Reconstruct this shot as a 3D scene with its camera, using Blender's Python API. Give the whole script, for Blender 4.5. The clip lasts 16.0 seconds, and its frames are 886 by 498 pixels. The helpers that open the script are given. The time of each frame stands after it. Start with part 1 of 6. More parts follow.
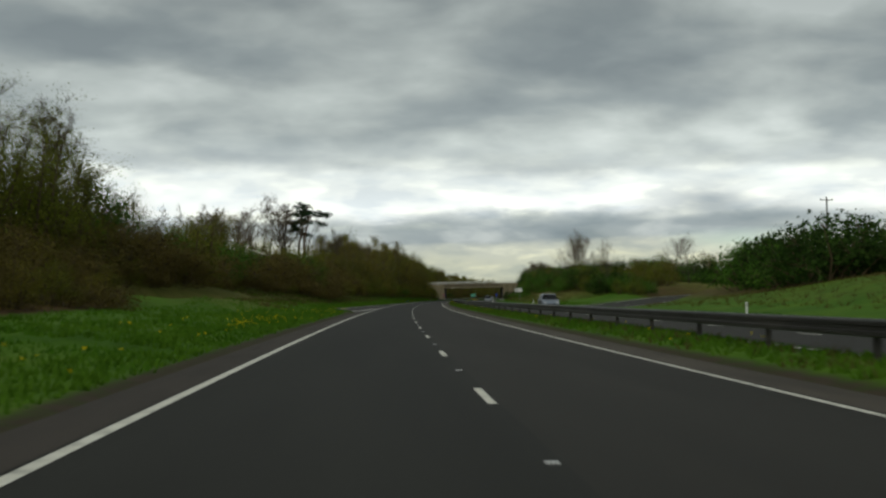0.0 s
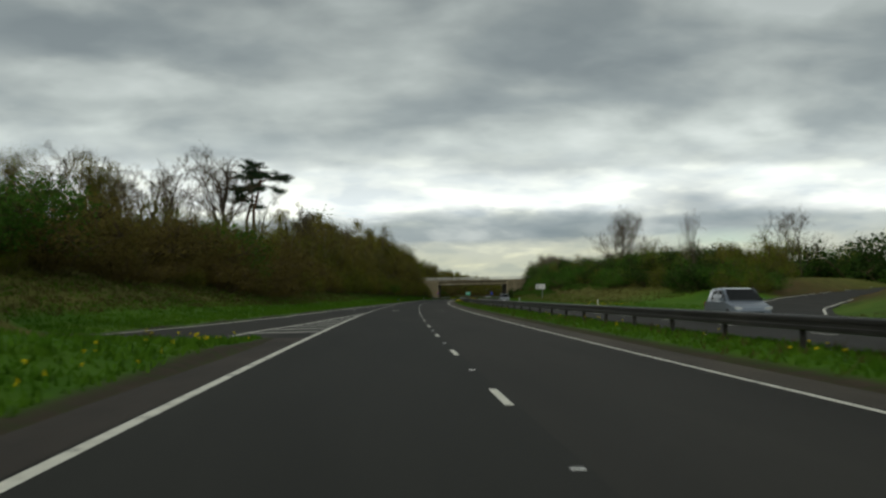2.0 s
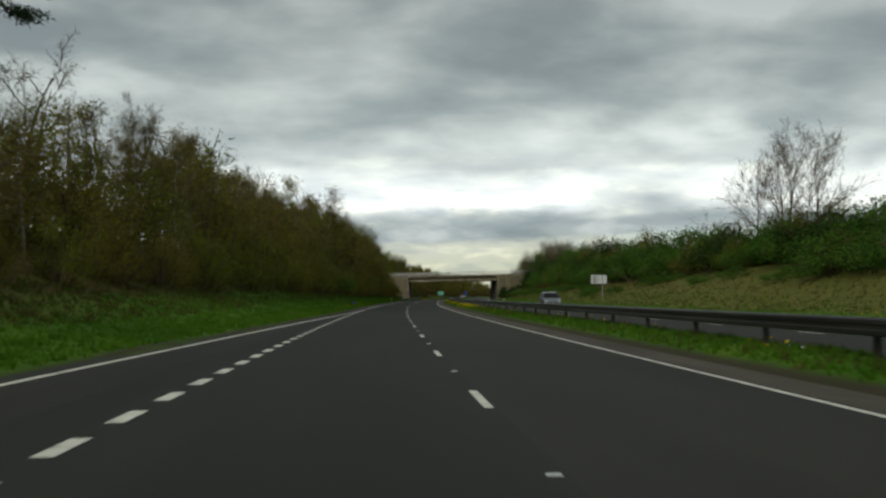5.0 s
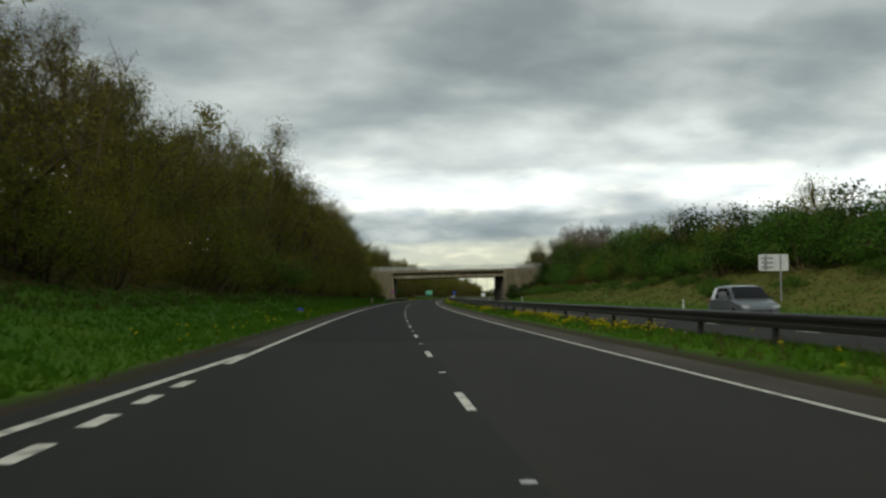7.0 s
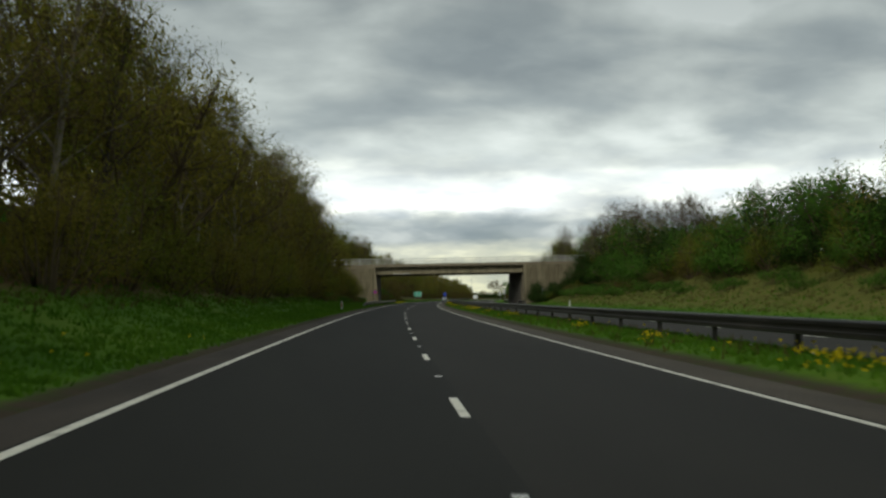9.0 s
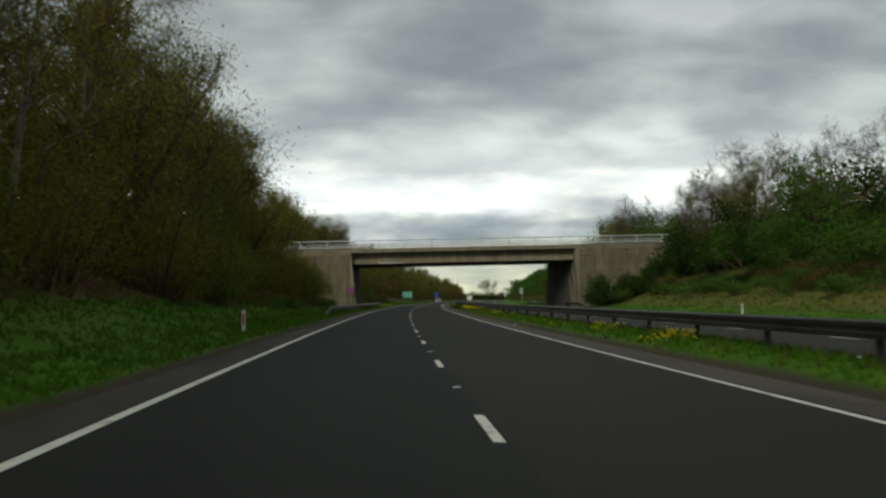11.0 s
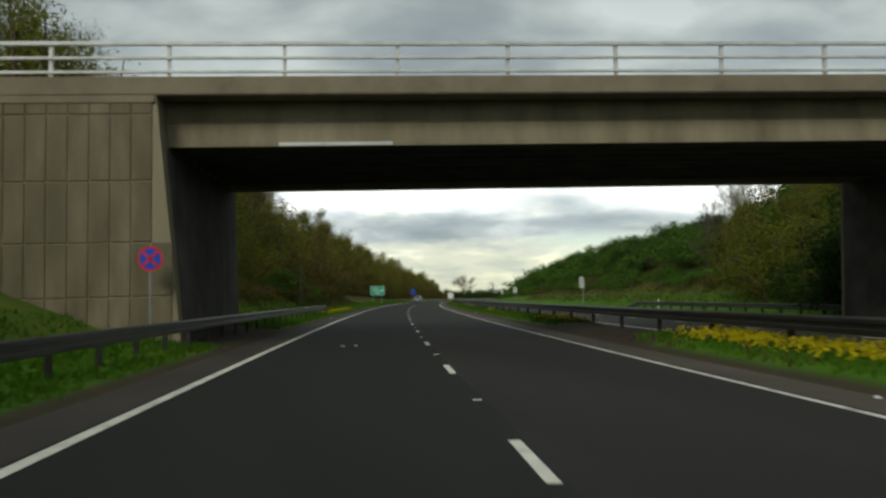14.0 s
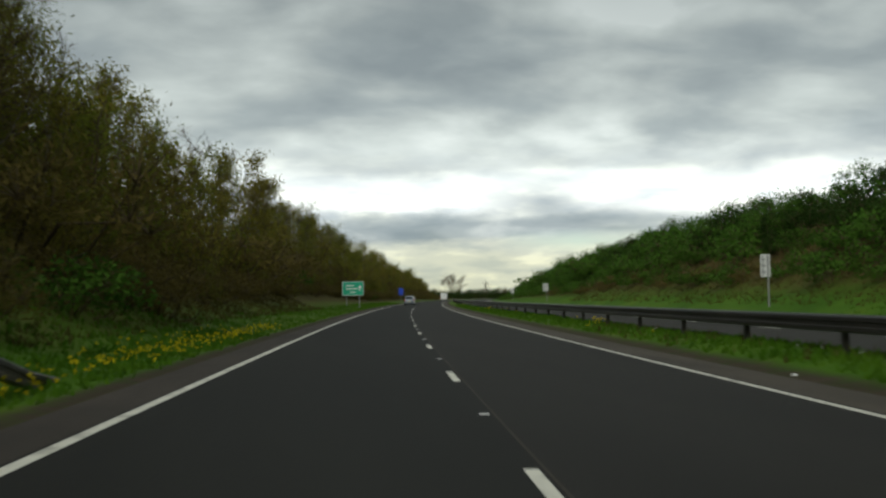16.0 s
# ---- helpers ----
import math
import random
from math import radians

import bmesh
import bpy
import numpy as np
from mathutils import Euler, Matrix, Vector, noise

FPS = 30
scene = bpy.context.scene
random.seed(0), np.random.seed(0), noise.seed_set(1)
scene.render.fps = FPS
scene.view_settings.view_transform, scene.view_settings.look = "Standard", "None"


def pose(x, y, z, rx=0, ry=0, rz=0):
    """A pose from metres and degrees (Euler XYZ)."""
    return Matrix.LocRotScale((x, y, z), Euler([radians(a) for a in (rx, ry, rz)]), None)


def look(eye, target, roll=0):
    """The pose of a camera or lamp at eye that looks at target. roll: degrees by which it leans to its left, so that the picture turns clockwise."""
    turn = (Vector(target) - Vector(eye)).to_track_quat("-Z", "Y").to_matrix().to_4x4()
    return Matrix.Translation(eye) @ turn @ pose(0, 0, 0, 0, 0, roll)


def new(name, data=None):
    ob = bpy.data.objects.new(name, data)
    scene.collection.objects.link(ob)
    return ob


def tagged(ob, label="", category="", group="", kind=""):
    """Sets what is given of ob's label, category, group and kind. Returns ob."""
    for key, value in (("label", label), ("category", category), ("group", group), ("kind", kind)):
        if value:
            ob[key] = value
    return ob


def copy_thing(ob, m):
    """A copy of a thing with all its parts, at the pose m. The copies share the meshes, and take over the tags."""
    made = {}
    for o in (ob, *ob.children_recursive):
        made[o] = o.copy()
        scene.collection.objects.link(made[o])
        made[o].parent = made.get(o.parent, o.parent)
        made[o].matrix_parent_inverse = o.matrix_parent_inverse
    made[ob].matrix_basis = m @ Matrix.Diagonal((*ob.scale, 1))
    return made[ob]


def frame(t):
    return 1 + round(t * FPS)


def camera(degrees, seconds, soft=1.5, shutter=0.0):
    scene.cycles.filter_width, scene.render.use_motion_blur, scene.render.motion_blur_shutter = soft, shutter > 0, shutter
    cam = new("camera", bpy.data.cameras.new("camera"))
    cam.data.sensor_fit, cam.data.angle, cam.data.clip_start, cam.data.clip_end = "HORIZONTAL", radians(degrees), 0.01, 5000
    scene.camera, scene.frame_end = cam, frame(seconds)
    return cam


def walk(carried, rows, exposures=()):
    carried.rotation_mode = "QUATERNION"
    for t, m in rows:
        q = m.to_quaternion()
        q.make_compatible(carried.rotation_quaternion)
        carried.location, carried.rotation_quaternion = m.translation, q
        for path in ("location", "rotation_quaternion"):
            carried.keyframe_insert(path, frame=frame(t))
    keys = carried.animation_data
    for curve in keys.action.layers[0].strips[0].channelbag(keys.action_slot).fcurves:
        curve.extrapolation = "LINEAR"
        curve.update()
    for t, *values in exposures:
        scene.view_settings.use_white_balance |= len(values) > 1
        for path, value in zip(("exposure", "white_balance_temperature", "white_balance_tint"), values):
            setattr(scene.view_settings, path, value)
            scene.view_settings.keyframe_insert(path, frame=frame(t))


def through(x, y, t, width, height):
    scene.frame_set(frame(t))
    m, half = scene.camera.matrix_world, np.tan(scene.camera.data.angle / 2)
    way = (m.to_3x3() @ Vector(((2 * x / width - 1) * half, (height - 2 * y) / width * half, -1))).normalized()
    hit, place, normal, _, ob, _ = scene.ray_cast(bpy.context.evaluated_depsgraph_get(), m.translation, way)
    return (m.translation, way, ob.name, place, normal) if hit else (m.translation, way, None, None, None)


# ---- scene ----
cam = camera(48.06, 16.0, soft=2.55, shutter=0.15)
PATH = [
    (0.0, -1.193, 0.416, 1.174, 92.797, 0.318, -3.553),
    (0.5, -1.172, 14.116, 1.174, 92.547, 0.246, -3.731),
    (1.0, -1.072, 27.83, 1.174, 92.646, 0.154, -3.829),
    (1.5, -0.911, 41.348, 1.174, 92.681, 0.107, -4.298),
    (2.0, -0.657, 54.759, 1.174, 92.698, 0.114, -4.362),
    (2.5, -0.322, 67.916, 1.174, 92.607, 0.648, -5.093),
    (3.0, 0.112, 81.232, 1.174, 92.735, 0.572, -5.527),
    (3.5, 0.583, 94.765, 1.174, 92.795, 0.384, -5.742),
    (4.0, 1.108, 108.508, 1.174, 92.828, 0.316, -5.778),
    (4.5, 1.726, 122.274, 1.174, 92.877, 0.396, -5.981),
    (5.0, 2.432, 135.965, 1.174, 92.705, 0.341, -6.638),
    (5.5, 3.203, 149.571, 1.174, 92.716, 0.378, -6.914),
    (6.0, 4.04, 163.093, 1.174, 92.708, 0.416, -7.19),
    (6.5, 4.944, 176.589, 1.174, 92.7, 0.454, -7.469),
    (7.0, 5.917, 190.117, 1.174, 92.692, 0.492, -7.752),
    (7.5, 6.963, 203.735, 1.174, 92.683, 0.529, -8.041),
    (8.0, 8.095, 217.441, 1.174, 92.758, 0.644, -8.469),
    (8.5, 9.253, 231.097, 1.174, 92.808, 0.409, -8.561),
    (9.0, 10.423, 244.325, 1.174, 92.807, 0.226, -8.783),
    (9.5, 11.679, 257.874, 1.174, 92.835, 0.285, -9.033),
    (10.0, 13.024, 271.741, 1.174, 92.848, 0.344, -9.273),
    (10.5, 14.448, 285.75, 1.174, 92.862, 0.404, -9.51),
    (11.0, 15.941, 299.719, 1.174, 92.875, 0.463, -9.746),
    (11.5, 17.492, 313.471, 1.174, 92.889, 0.522, -9.978),
    (12.0, 19.086, 327.006, 1.174, 92.89, 0.606, -10.251),
    (12.5, 20.729, 340.429, 1.174, 92.8, 0.731, -10.549),
    (13.0, 22.448, 354.101, 1.174, 92.926, 0.525, -10.866),
    (13.5, 24.277, 368.014, 1.174, 92.842, 0.634, -11.322),
    (14.0, 26.216, 382.009, 1.174, 92.762, 0.514, -11.757),
    (14.5, 28.26, 395.935, 1.174, 92.778, 0.722, -12.09),
    (15.0, 30.399, 409.742, 1.174, 92.832, 0.544, -12.47),
    (15.5, 32.523, 423.165, 1.174, 92.703, 0.83, -12.668),
    (16.0, 34.693, 436.738, 1.174, 92.787, 0.826, -12.753),
]
walk(cam, [(t, pose(x, y, z, rx, ry, rz)) for t, x, y, z, rx, ry, rz in PATH],
     [(0.0, -0.15, 6500, 3), (5.0, -0.02, 6500, 3), (9.0, 0.05, 6500, 3), (12.5, 0.0, 6500, 3), (13.5, 0.02, 6500, 3), (14.0, 0.27, 6500, 3), (14.6, 0.22, 6500, 3), (15.3, 0.10, 6500, 3), (16.0, 0.10, 6500, 3)])

# ---------------------------------------------------------------- light and sky
scene.view_settings.exposure = 0.0
world = bpy.data.worlds.new("overcast_sky")
scene.world = world
world.use_nodes = True
wn, wl = world.node_tree.nodes, world.node_tree.links
wn.clear()


def wmath(op, a, b=None, c=None, clamp=False):
    n = wn.new("ShaderNodeMath")
    n.operation = op
    n.use_clamp = clamp
    for i, v in enumerate((a, b, c)):
        if v is None:
            continue
        if isinstance(v, (int, float)):
            n.inputs[i].default_value = v
        else:
            wl.new(v, n.inputs[i])
    return n.outputs[0]


def wramp(fac, stops, mode="EASE"):
    n = wn.new("ShaderNodeValToRGB")
    n.color_ramp.interpolation = mode
    els = n.color_ramp.elements
    while len(els) < len(stops):
        els.new(0.5)
    for e, (p, c) in zip(els, stops):
        e.position = p
        e.color = (*c, 1) if len(c) == 3 else c
    wl.new(fac, n.inputs[0])
    return n.outputs[0]


def wmix(fac, a, b, blend="MIX"):
    n = wn.new("ShaderNodeMix")
    n.data_type = "RGBA"
    n.blend_type = blend
    for i, v in ((0, fac), (6, a), (7, b)):
        if isinstance(v, (int, float)):
            n.inputs[i].default_value = v
        elif isinstance(v, tuple):
            n.inputs[i].default_value = (*v, 1)
        else:
            wl.new(v, n.inputs[i])
    return n.outputs[2]


def wnoise(vec, scale, detail, rough, distortion=0.0):
    n = wn.new("ShaderNodeTexNoise")
    n.inputs["Scale"].default_value = scale
    n.inputs["Detail"].default_value = detail
    n.inputs["Roughness"].default_value = rough
    n.inputs["Distortion"].default_value = distortion
    wl.new(vec, n.inputs["Vector"])
    return n.outputs["Fac"]


def wvec(x, y, z=0.0):
    n = wn.new("ShaderNodeCombineXYZ")
    for i, v in enumerate((x, y, z)):
        if isinstance(v, (int, float)):
            n.inputs[i].default_value = v
        else:
            wl.new(v, n.inputs[i])
    return n.outputs[0]


SUN_AZ, SUN_EL = radians(215), radians(34)
coord = wn.new("ShaderNodeTexCoord")
sep = wn.new("ShaderNodeSeparateXYZ")
wl.new(coord.outputs["Generated"], sep.inputs[0])
dx, dy, dz = sep.outputs
el = wmath("MULTIPLY", wmath("ARCSINE", dz), 57.2958)
az = wmath("SUBTRACT", wmath("MULTIPLY", wmath("ARCTAN2", dx, dy), 57.2958), 1.5)
# cloud deck as a flat layer overhead: the pattern closes up towards the horizon
depth = wmath("ADD", wmath("MAXIMUM", dz, 0.0), 0.28)
px, py = wmath("DIVIDE", dx, depth), wmath("DIVIDE", dy, depth)
big = wnoise(wvec(px, py), 2.0, 3, 0.45, 0.2)
fine = wnoise(wvec(wmath("MULTIPLY", px, 4.6), wmath("MULTIPLY", py, 6.0), 4.0), 1.0, 5, 0.46, 0.25)
puff = wnoise(wvec(wmath("MULTIPLY", az, 0.12), wmath("MULTIPLY", el, 0.27), 6.0), 1.0, 5, 0.46, 0.25)
mass = wmath("ADD", wmath("ADD", wmath("MULTIPLY", big, 0.24), wmath("MULTIPLY", fine, 0.40)), wmath("MULTIPLY", puff, 0.36))
mass = wmath("MULTIPLY_ADD", wmath("SUBTRACT", mass, 0.5), 1.9, 0.5)
# bearings and heights made ragged, for the edges of single clouds and of the bands
n1 = wnoise(wvec(wmath("MULTIPLY", az, 0.14), wmath("MULTIPLY", el, 0.34), 9.0), 1.0, 5, 0.50, 0.3)
n2 = wnoise(wvec(wmath("MULTIPLY", az, 0.14), wmath("MULTIPLY", el, 0.34), 3.0), 1.0, 5, 0.50, 0.3)
az_r = wmath("ADD", az, wmath("MULTIPLY", wmath("SUBTRACT", n1, 0.5), 14.0))
el_r = wmath("ADD", el, wmath("MULTIPLY", wmath("SUBTRACT", n2, 0.5), 4.5))
# single cloud masses: bearing, height, half widths, darker (-) or lighter (+)
CLOUDS = [(-17.0, 14.2, 8.0, 1.7, -0.20), (-15.0, 11.5, 7.0, 0.9, 0.20), (-19.0, 16.4, 4.5, 0.8, 0.12), (0.5, 15.9, 3.5, 0.9, 0.12), (10.0, 14.4, 6.5, 1.7, -0.16),
          (22.5, 16.3, 3.2, 0.9, 0.26), (26.5, 13.3, 4.5, 1.5, -0.16), (13.0, 10.8, 9.0, 0.8, -0.10), (24.5, 9.0, 2.8, 0.6, -0.20), (-11.5, 8.6, 6.0, 0.7, 0.10),
          (-9.5, 7.3, 6.0, 0.6, -0.12), (4.0, 11.8, 5.0, 0.7, 0.08), (31.0, 11.0, 5.0, 1.4, 0.12), (18.0, 12.4, 4.0, 0.6, 0.10), (21.0, 8.6, 9.0, 1.1, 0.16), (5.0, 9.3, 7.0, 0.5, 0.05)]
for a, e, wa, we, amount in CLOUDS:
    qa = wmath("DIVIDE", wmath("SUBTRACT", az_r, a), wa)
    qe = wmath("DIVIDE", wmath("SUBTRACT", el_r, e), we)
    r2 = wmath("ADD", wmath("MULTIPLY", qa, qa), wmath("MULTIPLY", qe, qe))
    mass = wmath("MULTIPLY_ADD", wmath("EXPONENT", wmath("MULTIPLY", r2, -1.0)), amount, mass)
el2 = wmath("ADD", el, wmath("MULTIPLY", wmath("SUBTRACT", n2, 0.5), 2.4))
band = wramp(wmath("DIVIDE", el2, 40.0, clamp=True), [
    (0.00, (0.60, 0.59, 0.46)), (0.045, (0.68, 0.67, 0.54)), (0.078, (0.66, 0.66, 0.58)),
    (0.102, (0.62, 0.65, 0.64)), (0.126, (1.18, 1.18, 1.16)), (0.166, (1.02, 1.03, 1.02)),
    (0.196, (0.62, 0.645, 0.66)), (0.25, (0.475, 0.50, 0.515)), (0.32, (0.405, 0.428, 0.444)), (0.46, (0.305, 0.326, 0.344)),
    (0.70, (0.32, 0.335, 0.355)), (1.0, (0.36, 0.375, 0.395))])
tone = wramp(mass, [(0.20, (0.63, 0.675, 0.710)), (0.40, (0.81, 0.85, 0.866)), (0.52, (0.995, 1.02, 1.01)),
                    (0.64, (1.20, 1.22, 1.19)), (0.82, (1.50, 1.50, 1.46))], "LINEAR")
high = wmath("MULTIPLY", wmath("SUBTRACT", el, 5.2), 0.28, clamp=True)
clouds = wmix(1.0, band, wmix(high, (1.0, 1.0, 1.0), tone), "MULTIPLY")
# faint heaps of cloud in the pale strip over the horizon
heap = wnoise(wvec(wmath("MULTIPLY", az, 0.26), wmath("MULTIPLY", el, 0.95), 11.0), 1.0, 5, 0.50, 0.15)
heap_tone = wramp(heap, [(0.34, (0.78, 0.82, 0.88)), (0.50, (0.98, 0.99, 1.0)), (0.66, (1.32, 1.30, 1.22))])
clouds = wmix(wmath("SUBTRACT", 1.0, high, clamp=True), clouds, wmix(1.0, clouds, heap_tone, "MULTIPLY"))
# long blue-grey bank low over the road ahead, with a taller hump on one side
bank_el = wmath("SUBTRACT", el, wmath("ADD", 3.5, wmath("MULTIPLY", wmath("SUBTRACT", az, 6.0), 0.03)))
bank_n = wnoise(wvec(wmath("MULTIPLY", az, 0.30), wmath("MULTIPLY", el, 0.9), 2.0), 1.0, 6, 0.58, 0.3)
bank = wmath("SUBTRACT", 1.0, wmath("DIVIDE", wmath("MAXIMUM", wmath("MULTIPLY", bank_el, 0.62), wmath("MULTIPLY", bank_el, -1.5)), wmath("MULTIPLY", bank_n, 2.0)), clamp=True)
side = wmath("SUBTRACT", 1.15, wmath("DIVIDE", wmath("ABSOLUTE", wmath("SUBTRACT", az, 9.0)), 15.0), clamp=True)
bank = wmath("MULTIPLY", wmath("MULTIPLY", bank, 1.45, clamp=True), wmath("MULTIPLY", side, 2.2, clamp=True))
ha = wmath("DIVIDE", wmath("SUBTRACT", wmath("ADD", wmath("MULTIPLY", az, 0.7), wmath("MULTIPLY", az_r, 0.3)), 17.0), 3.2)
he = wmath("DIVIDE", wmath("SUBTRACT", wmath("ADD", wmath("MULTIPLY", el, 0.6), wmath("MULTIPLY", el_r, 0.4)), 5.1), 1.1)
hump = wmath("EXPONENT", wmath("MULTIPLY", wmath("ADD", wmath("MULTIPLY", ha, ha), wmath("MULTIPLY", he, he)), -1.0))
bank = wmath("MAXIMUM", bank, wmath("MULTIPLY", hump, 0.85))
bank_tone = wramp(wmath("ADD", wmath("MULTIPLY", n1, 0.5), wmath("MULTIPLY", fine, 0.5)), [(0.36, (0.24, 0.29, 0.33)), (0.50, (0.36, 0.405, 0.44)), (0.64, (0.62, 0.65, 0.66))])
clouds = wmix(wmath("MULTIPLY", bank, 0.88), clouds, bank_tone)
# a strip of clear sky under the bank, seen through the clouds
clear = wn.new("ShaderNodeTexSky")
clear.sky_type = "NISHITA"
clear.sun_disc = False
clear.sun_elevation = SUN_EL
clear.sun_rotation = SUN_AZ
sky_blue = wmix(1.0, clear.outputs[0], (0.10, 0.10, 0.10), "MULTIPLY")
gap = wmath("MULTIPLY", wmath("SUBTRACT", 1.0, wmath("ABSOLUTE", wmath("DIVIDE", wmath("SUBTRACT", el, 3.1), 0.8)), clamp=True),
            wmath("SUBTRACT", 1.0, wmath("ABSOLUTE", wmath("DIVIDE", wmath("SUBTRACT", az, 19.0), 5.0)), clamp=True))
clouds = wmix(gap, clouds, sky_blue)
below = wmath("MULTIPLY", wmath("ADD", el, 1.2), 0.8, clamp=True)
clouds = wmix(below, (0.10, 0.10, 0.08), clouds)
back = wn.new("ShaderNodeBackground")
wl.new(clouds, back.inputs[0])
back.inputs[1].default_value = 1.0
wout = wn.new("ShaderNodeOutputWorld")
wl.new(back.outputs[0], wout.inputs[0])

sun_data = bpy.data.lights.new("sun", "SUN")
sun_data.energy, sun_data.angle, sun_data.color = 1.4, radians(20), (1.0, 0.95, 0.86)
sun = new("sun", sun_data)
sun.matrix_world = look((200 * math.sin(SUN_AZ), 200 * math.cos(SUN_AZ), 200 * math.tan(SUN_EL)), (0, 0, 0))


# ---------------------------------------------------------------- materials
def material(name, stops, scale=1.0, rough=0.8, metal=0.0, fine=0.0, bump=0.0, bump_scale=40.0, vary=0.0, coords="Object",
             detail=5.0, streak=None, spec=0.5, rough_vary=0.0, distortion=0.0, island=False):
    """Noise-coloured surface: stops of (position, colour), grain on top, bump, and variation from piece to piece."""
    m = bpy.data.materials.new(name)
    m.use_nodes = True
    n, l = m.node_tree.nodes, m.node_tree.links
    bsdf = n["Principled BSDF"]
    bsdf.inputs["Roughness"].default_value = rough
    bsdf.inputs["Metallic"].default_value = metal
    bsdf.inputs["Specular IOR Level"].default_value = spec
    tc = n.new("ShaderNodeTexCoord")
    if coords == "World":
        geo = n.new("ShaderNodeNewGeometry")
        vec = geo.outputs["Position"]
    else:
        vec = tc.outputs["Object"]
    if streak:
        mp = n.new("ShaderNodeMapping")
        mp.inputs["Scale"].default_value = streak
        l.new(vec, mp.inputs[0])
        vec = mp.outputs[0]
    tex = n.new("ShaderNodeTexNoise")
    tex.inputs["Scale"].default_value = scale
    tex.inputs["Detail"].default_value = detail
    tex.inputs["Roughness"].default_value = 0.6
    tex.inputs["Distortion"].default_value = distortion
    l.new(vec, tex.inputs["Vector"])
    ramp = n.new("ShaderNodeValToRGB")
    els = ramp.color_ramp.elements
    while len(els) < len(stops):
        els.new(0.5)
    for e, (p, c) in zip(els, stops):
        e.position, e.color = p, (*c, 1)
    l.new(tex.outputs["Fac"], ramp.inputs[0])
    col = ramp.outputs[0]
    tex2 = n.new("ShaderNodeTexNoise")
    tex2.inputs["Scale"].default_value = bump_scale
    tex2.inputs["Detail"].default_value = 4
    tex2.inputs["Roughness"].default_value = 0.7
    l.new(vec, tex2.inputs["Vector"])

    def scaled(c, src, amount):
        mr = n.new("ShaderNodeMapRange")
        mr.inputs["To Min"].default_value = 1 - amount
        mr.inputs["To Max"].default_value = 1 + amount
        l.new(src, mr.inputs[0])
        mx = n.new("ShaderNodeMix")
        mx.data_type, mx.blend_type = "RGBA", "MULTIPLY"
        mx.inputs[0].default_value = 1
        l.new(c, mx.inputs[6])
        l.new(mr.outputs[0], mx.inputs[7])
        return mx.outputs[2]

    if fine:
        col = scaled(col, tex2.outputs["Fac"], fine)
    if vary:
        if island:
            g2 = n.new("ShaderNodeNewGeometry")
            col = scaled(col, g2.outputs["Random Per Island"], vary)
        else:
            info = n.new("ShaderNodeObjectInfo")
            col = scaled(col, info.outputs["Random"], vary)
    l.new(col, bsdf.inputs["Base Color"])
    if rough_vary:
        mr = n.new("ShaderNodeMapRange")
        mr.inputs["To Min"].default_value = rough - rough_vary
        mr.inputs["To Max"].default_value = min(1.0, rough + rough_vary)
        l.new(tex2.outputs["Fac"], mr.inputs[0])
        l.new(mr.outputs[0], bsdf.inputs["Roughness"])
    if bump:
        b = n.new("ShaderNodeBump")
        b.inputs["Strength"].default_value = bump
        b.inputs["Distance"].default_value = 0.02
        l.new(tex2.outputs["Fac"], b.inputs["Height"])
        l.new(b.outputs[0], bsdf.inputs["Normal"])
    return m


def plain(name, colour, rough=0.5, metal=0.0, spec=0.5, dirt=0.12):
    c = Vector(colour)
    return material(name, [(0.3, tuple(c * (1 - dirt))), (0.7, tuple(c * (1 + dirt * 0.4)))], 3.0, rough, metal, fine=0.06, spec=spec)


def foliage(name, lo, hi, scale=0.6, vary=0.22, spec=0.06, through=0.38):
    """Leaves or twigs: colour drifts across the crown and from leaf to leaf; light comes through a little."""
    m = material(name, [(0.3, lo), (0.7, hi)], scale, 0.75, fine=0.1, bump_scale=3.0, vary=vary, island=True, spec=spec)
    n, l = m.node_tree.nodes, m.node_tree.links
    bsdf = n["Principled BSDF"]
    if through:
        tr = n.new("ShaderNodeBsdfTranslucent")
        src = bsdf.inputs["Base Color"].links[0].from_socket
        l.new(src, tr.inputs[0])
        mx = n.new("ShaderNodeMixShader")
        mx.inputs[0].default_value = through
        l.new(bsdf.outputs[0], mx.inputs[1])
        l.new(tr.outputs[0], mx.inputs[2])
        l.new(mx.outputs[0], n["Material Output"].inputs[0])
    return m


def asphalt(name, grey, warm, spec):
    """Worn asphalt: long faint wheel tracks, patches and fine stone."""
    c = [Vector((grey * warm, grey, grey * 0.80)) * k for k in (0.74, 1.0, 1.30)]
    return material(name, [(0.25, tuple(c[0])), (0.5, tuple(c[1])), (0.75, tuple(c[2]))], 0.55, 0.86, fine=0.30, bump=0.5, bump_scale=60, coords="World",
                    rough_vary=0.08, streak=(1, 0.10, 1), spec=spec)


